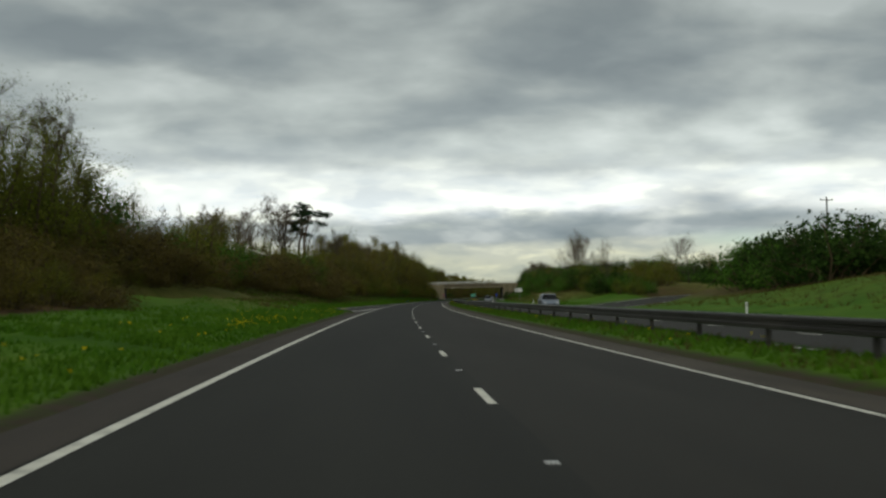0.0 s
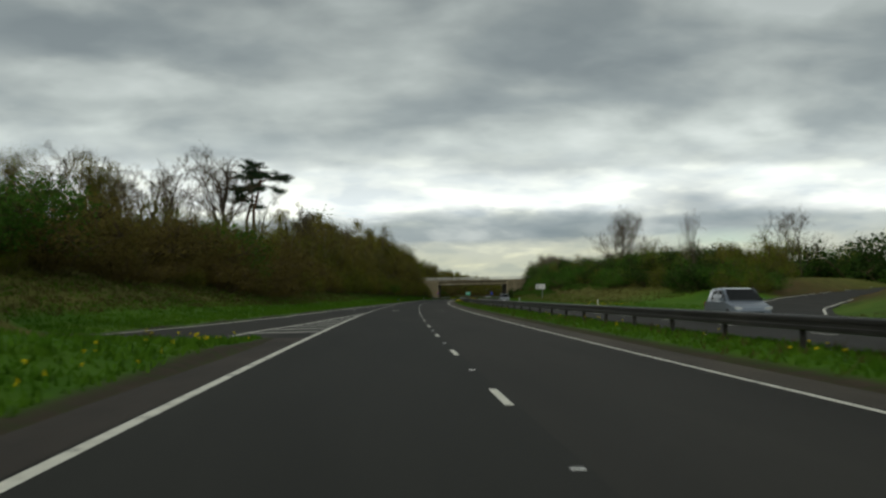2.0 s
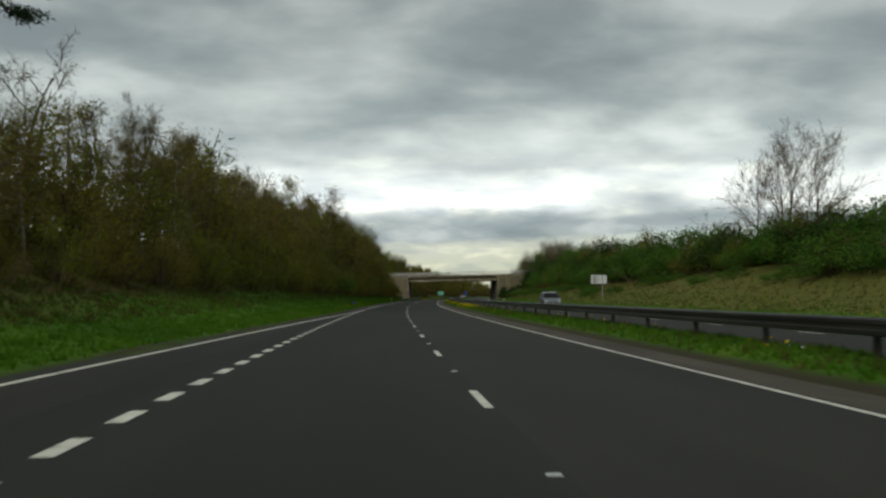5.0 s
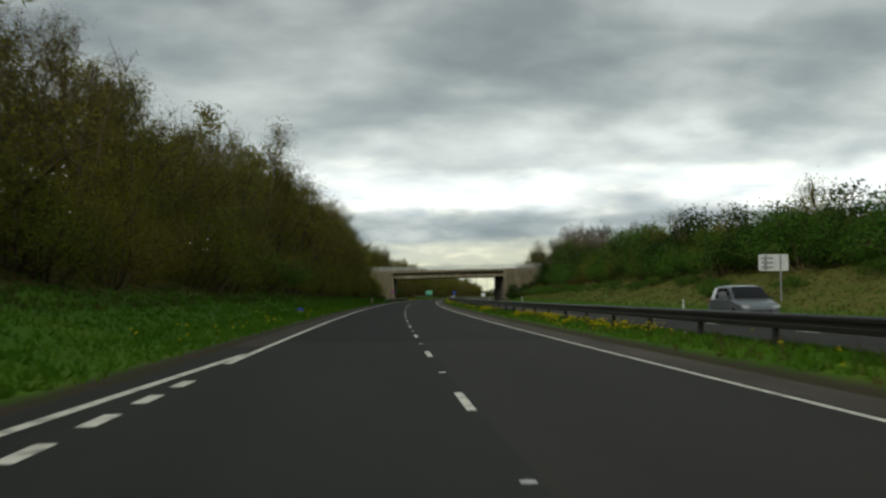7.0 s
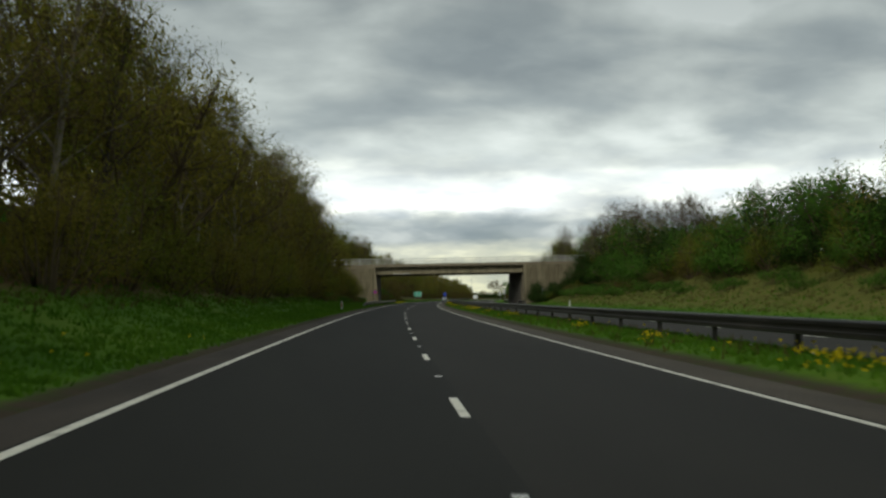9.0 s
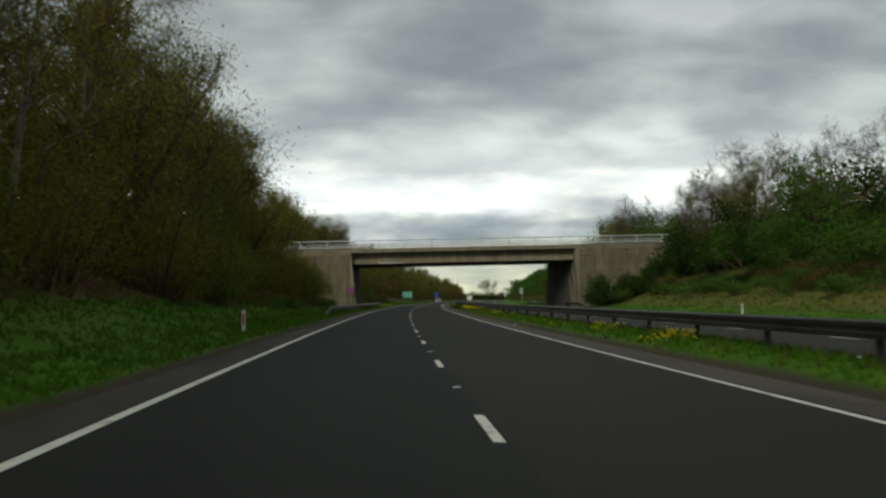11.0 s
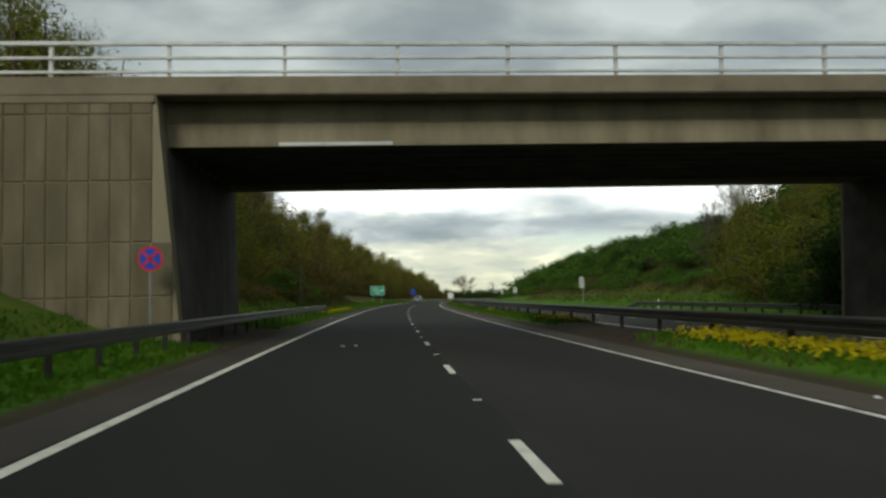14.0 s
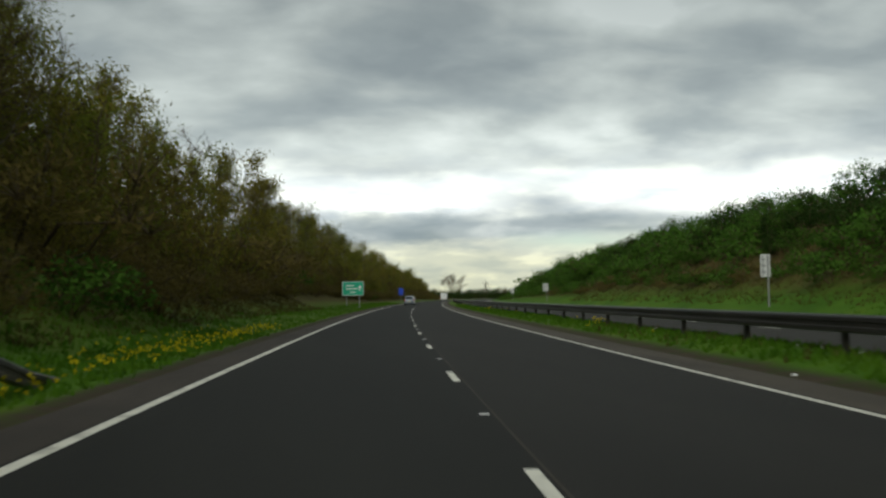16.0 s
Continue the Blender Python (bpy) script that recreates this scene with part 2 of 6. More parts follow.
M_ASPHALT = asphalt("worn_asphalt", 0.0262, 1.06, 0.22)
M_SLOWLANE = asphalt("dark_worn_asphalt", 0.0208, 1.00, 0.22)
# two darker asphalts, for our lanes from s = 216 on
M_DARKASPHALT = asphalt("darker_brown_asphalt", 0.0166, 1.05, 0.22)
M_DARKSLOWLANE = asphalt("darkest_asphalt", 0.0132, 0.98, 0.20)
M_STRIP = material("dirty_hard_strip", [(0.3, (0.026, 0.0215, 0.0165)), (0.7, (0.054, 0.044, 0.034))], 0.7, 0.9, fine=0.3, bump=0.6, bump_scale=45,
                   coords="World", streak=(1, 0.3, 1), spec=0.3)
M_GRIT = material("pale_gritty_strip", [(0.3, (0.040, 0.034, 0.026)), (0.7, (0.085, 0.071, 0.053))], 0.9, 0.9, fine=0.35, bump=0.6, bump_scale=45,
                  coords="World", streak=(1, 0.2, 1), spec=0.3)
M_LINE = material("white_road_paint", [(0.33, (0.27, 0.26, 0.22)), (0.44, (0.60, 0.58, 0.49)), (0.7, (0.74, 0.72, 0.62))], 2.5, 0.6, fine=0.12, bump=0.2,
                  coords="World", bump_scale=50)


M_WORNLINE = material("worn_road_paint", [(0.34, (0.11, 0.105, 0.09)), (0.50, (0.30, 0.29, 0.25)), (0.72, (0.46, 0.445, 0.385))], 1.6, 0.7, fine=0.25, bump=0.2,
                      coords="World", bump_scale=40)


def ground_material():
    """Grass that turns to dry straw and to brown leaf litter where the plan says so (attribute "cover": litter, dry, bare soil)."""
    m = material("verge_grass_ground", [(0.28, (0.037, 0.092, 0.006)), (0.45, (0.052, 0.120, 0.008)), (0.6, (0.071, 0.140, 0.011)), (0.78, (0.108, 0.144, 0.018))],
                 0.22, 0.9, fine=0.25, bump=0.6, bump_scale=9, coords="World", spec=0.08)
    n, l = m.node_tree.nodes, m.node_tree.links
    bsdf = n["Principled BSDF"]
    col = bsdf.inputs["Base Color"].links[0].from_socket
    at_node = n.new("ShaderNodeAttribute")
    at_node.attribute_name = "cover"
    sp = n.new("ShaderNodeSeparateColor")
    l.new(at_node.outputs["Color"], sp.inputs[0])
    geo = n.new("ShaderNodeNewGeometry")
    for k, (lo, hi, sc) in enumerate((((0.045, 0.026, 0.010), (0.095, 0.060, 0.024), 1.1), ((0.080, 0.090, 0.016), (0.128, 0.122, 0.030), 0.8), ((0.030, 0.023, 0.015), (0.060, 0.047, 0.032), 2.0))):
        tx = n.new("ShaderNodeTexNoise")
        tx.inputs["Scale"].default_value, tx.inputs["Detail"].default_value = sc, 6
        l.new(geo.outputs["Position"], tx.inputs["Vector"])
        rp = n.new("ShaderNodeValToRGB")
        rp.color_ramp.elements[0].position, rp.color_ramp.elements[0].color = 0.3, (*lo, 1)
        rp.color_ramp.elements[1].position, rp.color_ramp.elements[1].color = 0.7, (*hi, 1)
        l.new(tx.outputs["Fac"], rp.inputs[0])
        w = n.new("ShaderNodeMath")
        w.operation = "MULTIPLY_ADD"
        w.use_clamp = True
        l.new(tx.outputs["Fac"], w.inputs[0])
        w.inputs[1].default_value = 0.9
        ad = n.new("ShaderNodeMath")
        ad.operation = "MULTIPLY_ADD"
        l.new(sp.outputs[k], ad.inputs[0])
        ad.inputs[1].default_value, ad.inputs[2].default_value = 1.9, -0.9
        l.new(ad.outputs[0], w.inputs[2])
        mx = n.new("ShaderNodeMix")
        mx.data_type = "RGBA"
        l.new(w.outputs[0], mx.inputs[0])
        l.new(col, mx.inputs[6])
        l.new(rp.outputs[0], mx.inputs[7])
        col = mx.outputs[2]
    l.new(col, bsdf.inputs["Base Color"])
    return m


M_GRASS = ground_material()
M_BARK = material("grey_brown_bark", [(0.3, (0.035, 0.028, 0.020)), (0.7, (0.085, 0.070, 0.052))], 3.0, 0.9, fine=0.3, bump=0.6, bump_scale=18, vary=0.25, spec=0.2)
M_PALEBARK = material("pale_grey_bark", [(0.3, (0.10, 0.09, 0.07)), (0.7, (0.24, 0.215, 0.17))], 2.0, 0.9, fine=0.3, bump=0.5, bump_scale=14, vary=0.3, spec=0.2)
M_FINETWIG = foliage("fine_grey_twigs", (0.070, 0.058, 0.040), (0.125, 0.102, 0.070), vary=0.25, through=0)
M_PINEBARK = material("orange_pine_bark", [(0.3, (0.045, 0.028, 0.018)), (0.7, (0.12, 0.065, 0.035))], 3.0, 0.9, fine=0.3, bump=0.6, bump_scale=14, spec=0.2)
M_TWIG = foliage("bare_brown_twigs", (0.062, 0.048, 0.027), (0.110, 0.085, 0.047), vary=0.3, through=0)
M_BUD = foliage("bronze_spring_buds", (0.134, 0.119, 0.018), (0.224, 0.198, 0.034))
M_OLIVE = foliage("olive_young_leaves", (0.100, 0.118, 0.012), (0.165, 0.190, 0.026))
M_LEAF = foliage("green_leaves", (0.042, 0.104, 0.012), (0.086, 0.178, 0.024))
M_DARKLEAF = foliage("dark_green_leaves", (0.020, 0.042, 0.008), (0.037, 0.075, 0.013))
M_PINE = foliage("dark_pine_needles", (0.013, 0.030, 0.013), (0.026, 0.050, 0.020), through=0.1)
M_SCRUB = foliage("brown_bramble_scrub", (0.088, 0.071, 0.018), (0.148, 0.118, 0.034))
M_BLADE = foliage("grass_blades", (0.046, 0.122, 0.008), (0.088, 0.172, 0.014), scale=0.5, vary=0.10, through=0.35)
M_STRAW = foliage("dry_grass_blades", (0.063, 0.059, 0.016), (0.100, 0.088, 0.028), scale=0.5, vary=0.12, through=0.3)
M_YELLOW = foliage("yellow_flower_petals", (0.42, 0.34, 0.008), (0.60, 0.50, 0.015), vary=0.15, through=0.2)
M_CONCRETE = material("weathered_concrete", [(0.25, (0.128, 0.110, 0.070)), (0.5, (0.218, 0.189, 0.123)), (0.75, (0.30, 0.260, 0.175))], 0.55, 0.9, fine=0.16, bump=0.35,
                      bump_scale=25, coords="World", streak=(1.6, 1.6, 0.35), spec=0.3)
M_PANEL = material("stained_concrete_panels", [(0.25, (0.072, 0.060, 0.036)), (0.5, (0.140, 0.119, 0.074)), (0.75, (0.222, 0.190, 0.122))], 0.7, 0.9, fine=0.2, bump=0.4,
                   bump_scale=22, coords="World", streak=(1.8, 1.8, 0.4), spec=0.3, detail=7.0, vary=0.05)
M_COPING = material("darker_coping_concrete", [(0.25, (0.13, 0.108, 0.074)), (0.75, (0.24, 0.202, 0.142))], 0.8, 0.9, fine=0.18, bump=0.35, bump_scale=25, coords="World", spec=0.3)
# concrete for the bridge's underside and inner faces, darkened to hold their shade
M_SOFFIT = material("shade_dark_concrete", [(0.3, (0.058, 0.053, 0.047)), (0.7, (0.122, 0.112, 0.096))], 0.8, 0.95, fine=0.2, coords="World", spec=0.2)
M_STEEL = material("dull_galvanised_steel", [(0.3, (0.031, 0.029, 0.025)), (0.55, (0.056, 0.052, 0.046)), (0.75, (0.095, 0.084, 0.070))], 1.3, 0.45, 0.75, fine=0.2, bump=0.1,
                     coords="World", streak=(1, 0.4, 3))
M_RAIL = material("pale_painted_rail", [(0.3, (0.42, 0.42, 0.40)), (0.7, (0.62, 0.62, 0.60))], 2.0, 0.5, 0.2, fine=0.12)
M_WHITE = plain("white_sign_face", (0.62, 0.63, 0.62), 0.45)
M_GREYBACK = plain("grey_sign_back", (0.30, 0.31, 0.31), 0.5, 0.3)
M_GREEN = plain("green_sign_face", (0.012, 0.34, 0.20), 0.4)
M_BLUE = plain("blue_sign_face", (0.01, 0.05, 0.42), 0.4)
M_RED = plain("red_sign_border", (0.50, 0.012, 0.03), 0.4)
M_POLE = plain("galvanised_pole", (0.28, 0.29, 0.29), 0.5, 0.5)
M_WOODPOLE = plain("tarred_wood_pole", (0.06, 0.05, 0.04), 0.9)
M_BLACK = plain("black_rubber", (0.012, 0.012, 0.012), 0.7)


# ---------------------------------------------------------------- the road's line
STEP_S = np.arange(-120.0, 1300.0, 1.0)
BEND = np.interp(STEP_S, [-60, 40, 100, 160, 220, 280, 340, 410, 480, 560, 640, 760, 900],
                 [4.559, 3.932, 3.36, 3.669, 3.869, 3.549, 3.578, 3.847, 4.071, 3.06, 2.3, 3.3, 3.5]) * 1e-4
HEAD = np.concatenate([[0], np.cumsum((BEND[1:] + BEND[:-1]) / 2)])
HEAD -= np.interp(0, STEP_S, HEAD)
ROAD_X = np.concatenate([[0], np.cumsum((np.sin(HEAD[1:]) + np.sin(HEAD[:-1])) / 2)])
ROAD_Y = np.concatenate([[0], np.cumsum((np.cos(HEAD[1:]) + np.cos(HEAD[:-1])) / 2)])
ROAD_X -= np.interp(0, STEP_S, ROAD_X)
ROAD_Y -= np.interp(0, STEP_S, ROAD_Y)


def heading(s):
    return float(np.interp(s, STEP_S, HEAD))


def at(s, u, z=0.0):
    """The place s metres along our lane line and u metres to its right."""
    a = heading(s)
    return Vector((float(np.interp(s, STEP_S, ROAD_X)) + u * math.cos(a), float(np.interp(s, STEP_S, ROAD_Y)) - u * math.sin(a), z))


def place(s, u, z=0.0, turn=0.0):
    p = at(s, u, z)
    return pose(p.x, p.y, p.z, 0, 0, turn - math.degrees(heading(s)))


def keyed(s, keys):
    return float(np.interp(s, [k[0] for k in keys], [k[1] for k in keys]))


def smooth(a, b, x):
    q = min(1.0, max(0.0, (x - a) / (b - a)))
    return q * q * (3 - 2 * q)


# edges of the tarmac: our left edge widens where the slip road joins
SLIP_OUT = [(20, -42.0), (40, -29.0), (60, -18.5), (74, -13.2), (85, -10.3), (95, -9.0), (112, -7.75), (149, -6.3), (212, -3.70)]
EDGE = 3.65
TAR = 4.62
MEDIAN = 5.85
OPP = 11.7


def slip_edge(s):
    return keyed(s, SLIP_OUT)


# banks: (offset from the tarmac's edge, height) by distance along the road
LEFT_OFF = [0.0, 1.2, 3.0, 6.0, 9.0, 14.0, 22.0, 40.0, 90.0]
LEFT_Z = []
LEFT_Z.append((-120, [0.02, 0.12, 0.28, 0.45, 0.75, 2.2, 4.6, 5.2, 5.2]))
LEFT_Z.append((66, [0.02, 0.12, 0.28, 0.45, 0.70, 1.9, 4.6, 5.2, 5.2]))
LEFT_Z.append((100, [0.02, 0.15, 0.55, 1.6, 2.5, 3.4, 4.6, 5.0, 5.0]))
LEFT_Z.append((150, [0.02, 0.15, 0.45, 1.2, 2.4, 4.0, 5.2, 5.5, 5.5]))
LEFT_Z.append((230, [0.02, 0.18, 0.75, 1.9, 3.2, 5.2, 6.5, 7.0, 7.0]))
LEFT_Z.append((330, [0.02, 0.15, 0.65, 2.0, 3.6, 5.8, 6.6, 7.0, 7.0]))
LEFT_Z.append((395, [0.02, 0.10, 0.40, 1.8, 3.6, 5.8, 6.6, 6.8, 6.8]))
LEFT_Z.append((404, [0.02, 0.10, 0.45, 1.8, 3.3, 6.2, 6.6, 6.6, 6.6]))
LEFT_Z.append((410, [0.02, 0.10, 0.30, 1.2, 5.2, 6.3, 6.6, 6.6, 6.6]))
LEFT_Z.append((417, [0.02, 0.10, 0.30, 1.2, 5.2, 6.3, 6.6, 6.6, 6.6]))
LEFT_Z.append((422, [0.02, 0.10, 0.40, 1.8, 3.8, 6.2, 6.6, 6.6, 6.6]))
LEFT_Z.append((440, [0.02, 0.10, 0.55, 2.2, 3.9, 5.8, 6.4, 6.8, 6.8]))
LEFT_Z.append((520, [0.02, 0.10, 0.40, 1.6, 3.0, 4.6, 5.2, 5.5, 5.5]))
LEFT_Z.append((640, [0.02, 0.05, 0.3, 1.0, 2.0, 3.2, 3.6, 3.8, 3.8]))
LEFT_Z.append((760, [0.02, 0.05, 0.25, 0.8, 1.5, 2.2, 2.6, 2.8, 2.8]))
LEFT_Z.append((900, [0.02, 0.05, 0.10, 0.2, 0.3, 0.4, 0.5, 0.5, 0.5]))
LEFT_Z.append((1300, [0.02, 0.05, 0.10, 0.2, 0.3, 0.4, 0.5, 0.5, 0.5]))
RIGHT_OFF = [0.0, 1.5, 4.0, 7.0, 11.0, 16.0, 24.0, 40.0, 90.0]
RIGHT_Z = []
RIGHT_Z.append((-120, [0.02, 0.1, 0.3, 0.7, 1.4, 2.2, 3.0, 3.2, 3.0]))
RIGHT_Z.append((60, [0.02, 0.1, 0.3, 0.7, 1.6, 2.8, 4.0, 4.4, 4.0]))
RIGHT_Z.append((110, [0.02, 0.05, 0.15, 0.25, 0.35, 0.6, 2.2, 3.8, 4.0]))
RIGHT_Z.append((150, [0.02, 0.05, 0.15, 0.3, 0.6, 1.4, 2.0, 2.4, 3.5]))
RIGHT_Z.append((185, [0.02, 0.05, 0.2, 0.7, 1.9, 3.1, 3.4, 3.4, 3.5]))
RIGHT_Z.append((230, [0.02, 0.05, 0.25, 1.2, 2.6, 3.9, 4.4, 4.4, 4.4]))
RIGHT_Z.append((330, [0.02, 0.05, 0.4, 1.6, 3.2, 4.6, 5.2, 5.4, 5.4]))
RIGHT_Z.append((395, [0.02, 0.05, 0.5, 1.8, 3.6, 5.6, 6.4, 6.6, 6.6]))
RIGHT_Z.append((404, [0.02, 0.05, 0.4, 1.6, 3.6, 6.0, 6.5, 6.6, 6.6]))
RIGHT_Z.append((410, [0.02, 0.05, 0.3, 3.0, 5.8, 6.3, 6.6, 6.6, 6.6]))
RIGHT_Z.append((417, [0.02, 0.05, 0.3, 3.0, 5.8, 6.3, 6.6, 6.6, 6.6]))
RIGHT_Z.append((424, [0.02, 0.1, 0.8, 2.4, 4.6, 6.6, 7.0, 7.0, 7.0]))
RIGHT_Z.append((445, [0.02, 0.15, 1.1, 3.0, 5.4, 7.7, 8.3, 8.3, 8.3]))
RIGHT_Z.append((540, [0.02, 0.15, 1.15, 3.1, 5.4, 7.6, 8.2, 8.2, 8.2]))
RIGHT_Z.append((640, [0.02, 0.1, 0.8, 2.2, 3.8, 5.4, 6.0, 6.0, 6.0]))
RIGHT_Z.append((760, [0.02, 0.05, 0.10, 0.2, 0.3, 0.4, 0.5, 0.5, 0.5]))
RIGHT_Z.append((1300, [0.02, 0.05, 0.10, 0.2, 0.3, 0.4, 0.5, 0.5, 0.5]))


def bank(table, offsets, s, o):
    ss = [k[0] for k in table]
    i = max(0, min(len(ss) - 2, int(np.searchsorted(ss, s)) - 1))
    f = min(1.0, max(0.0, (s - ss[i]) / (ss[i + 1] - ss[i])))
    f = f * f * (3 - 2 * f)
    return float(np.interp(o, offsets, table[i][1]) * (1 - f) + np.interp(o, offsets, table[i + 1][1]) * f)


def left_edge(s):
    """Outer edge of the tarmac on our side."""
    if s < 83:
        return -TAR
    return min(-TAR, slip_edge(s) - 0.55)


def opp_slip(s):
    """Middle of the slip road that leaves the other carriageway."""
    return keyed(s, [(96, 15.5), (112, 20.0), (128, 26.5), (148, 38.0), (167, 52.0), (200, 78.0)])


def ground(s, u):
    lump = 0.10 * noise.noise((s * 0.11, u * 0.16, 1.3)) + 0.05 * noise.noise((s * 0.35, u * 0.4, 7.7))
    if u <= left_edge(s):
        o = left_edge(s) - u
        z = bank(LEFT_Z, LEFT_OFF, s, o) + lump * smooth(0.6, 3, o) + 0.35 * smooth(5, 12, o) * noise.noise((s * 0.05, u * 0.08, 3.1))
        if 20 < s < 90:                     # hollow for the slip road behind the grass island
            c = slip_edge(s) + 2.3
            w = 1 - smooth(2.3, 5.0, abs(u - c))
            isl = smooth(0, 1.5, -TAR - u) * (1 - smooth(-1.5, 0.5, -(u - (c + 2.6)))) * (1 - smooth(74, 84, s))
            z = z * (1 - w) + 0.0 * w + 0.15 * isl + 0.5 * math.exp(-((u - c - 5.0) / 1.9) ** 2) * smooth(40, 60, s) * (1 - smooth(74, 86, s))
            if u > c + 1.5:
                z *= 1 - 0.93 * smooth(62, 82, s)
        return z
    if u < TAR:
        return -0.03
    if u < OPP - TAR:
        m = min(u - TAR, OPP - TAR - u)
        return 0.02 + 0.20 * smooth(0.0, 0.9, m) + lump * 0.4 * smooth(0.2, 0.8, m)
    if u < OPP + TAR:
        return -0.03
    o = u - OPP - TAR
    z = bank(RIGHT_Z, RIGHT_OFF, s, o) + lump * smooth(0.6, 3, o) + 0.35 * smooth(5, 12, o) * noise.noise((s * 0.05, u * 0.08, 5.1))
    if 96 < s < 205:
        c = opp_slip(s)
        w = 1 - smooth(4.2, 8.5, abs(u - c))
        z = z * (1 - w) + (keyed(s, [(96, -0.03), (112, 0.0), (128, 0.12), (148, 0.9), (167, 1.7), (200, 3.0)]) - 0.06) * w
    return z


# ---------------------------------------------------------------- mesh helpers
def mesh_object(name, verts, faces, mat, parent=None, label="", shade=False):
    me = bpy.data.meshes.new(name)
    me.from_pydata([tuple(v) for v in verts], [], faces)
    me.materials.append(mat)
    if shade:
        me.polygons.foreach_set("use_smooth", [True] * len(me.polygons))
    me.update()
    ob = new(name, me)
    if parent is not None:
        ob.parent = parent
    if label:
        ob["label"] = label
    return ob


def part(name, bm, mat, parent, label="", shade=False):
    me = bpy.data.meshes.new(name)
    bm.to_mesh(me)
    bm.free()
    me.materials.append(mat)
    if shade:
        me.polygons.foreach_set("use_smooth", [True] * len(me.polygons))
    ob = new(name, me)
    ob.parent = parent
    if label:
        ob["label"] = label
    return ob


def empty(name, m=None):
    ob = new(name)
    ob.empty_display_size = 0.3
    if m is not None:
        ob.matrix_world = m
    return ob


def box_bm(x0, x1, y0, y1, z0, z1, bevel=0.0, bm=None):
    own = bm is None
    bm = bm or bmesh.new()
    made = bmesh.ops.create_cube(bm, size=1.0, matrix=Matrix.Translation(((x0 + x1) / 2, (y0 + y1) / 2, (z0 + z1) / 2)) @ Matrix.Diagonal((x1 - x0, y1 - y0, z1 - z0, 1)))
    if bevel and own:
        bmesh.ops.bevel(bm, geom=bm.edges[:], offset=bevel, segments=2, affect="EDGES")
    return bm


def tube_bm(p0, p1, r0, r1=None, sides=10, bm=None):
    bm = bm or bmesh.new()
    r1 = r0 if r1 is None else r1
    p0, p1 = Vector(p0), Vector(p1)
    d = p1 - p0
    m = Matrix.Translation((p0 + p1) / 2) @ d.to_track_quat("Z", "Y").to_matrix().to_4x4()
    bmesh.ops.create_cone(bm, cap_ends=True, segments=sides, radius1=r0, radius2=r1, depth=d.length, matrix=m)
    return bm


def prism_bm(points, y0, y1, bevel=0.0):
    """An outline in x, z pushed from y0 to y1."""
    bm = bmesh.new()
    a = [bm.verts.new((x, y0, z)) for x, z in points]
    b = [bm.verts.new((x, y1, z)) for x, z in points]
    bm.faces.new(a)
    bm.faces.new(b[::-1])
    n = len(points)
    for i in range(n):
        bm.faces.new((a[i], b[i], b[(i + 1) % n], a[(i + 1) % n]))
    bmesh.ops.recalc_face_normals(bm, faces=bm.faces[:])
    if bevel:
        bmesh.ops.bevel(bm, geom=bm.edges[:], offset=bevel, segments=2, affect="EDGES")
    return bm


def ribbon(name, s_list, u0, u1, z, mat, parent=None, label="", across=2):
    """A strip along the road between two offsets (numbers or functions of s)."""
    verts, faces = [], []
    for s in s_list:
        a = u0(s) if callable(u0) else u0
        b = u1(s) if callable(u1) else u1
        for i in range(across):
            f = i / (across - 1)
            verts.append(at(s, a + (b - a) * f, z(s) if callable(z) else z))
    for i in range(len(s_list) - 1):
        for j in range(across - 1):
            k = i * across + j
            faces.append((k, k + 1, k + across + 1, k + across))
    ob = mesh_object(name, verts, faces, mat, parent, label)
    return ob


def steps(a, b, d):
    n = max(1, int(math.ceil((b - a) / d)))
    return [a + (b - a) * i / n for i in range(n + 1)]


# ---------------------------------------------------------------- ground, roads
LEFT_U = [-2500, -1200, -600, -300, -180, -110, -80, -62, -52, -44, -38, -33, -29, -26, -23.5, -21, -19, -17.5, -16, -14.5, -13.2, -12, -11, -10, -9.2, -8.5, -7.8, -7.2, -6.6, -6, -5.5, -5.3, -5.1, -4.95, -4.8, -4.62, -4.4]
RIGHT_U = [4.4, 4.62, 4.8, 4.95, 5.1, 5.3, 5.5, 5.85, 6.2, 6.6, 6.85, 7.08, 7.3, 16.1, 16.32, 16.6, 17.1, 17.8, 18.6, 19.4, 20.3, 21.3, 22.3, 23.4, 24.6, 26, 27.5, 29, 31, 33, 36, 39, 43, 48, 54, 62, 74, 90, 110, 180, 300, 600, 1200, 2500]
U_LIST = sorted(LEFT_U + RIGHT_U)
S_LIST = steps(-60, 400, 2.5) + steps(401, 424, 1.0) + steps(426, 560, 2.5) + steps(570, 760, 10)[0:] + steps(800, 1200, 40)
gv, gf, cover = [], [], []
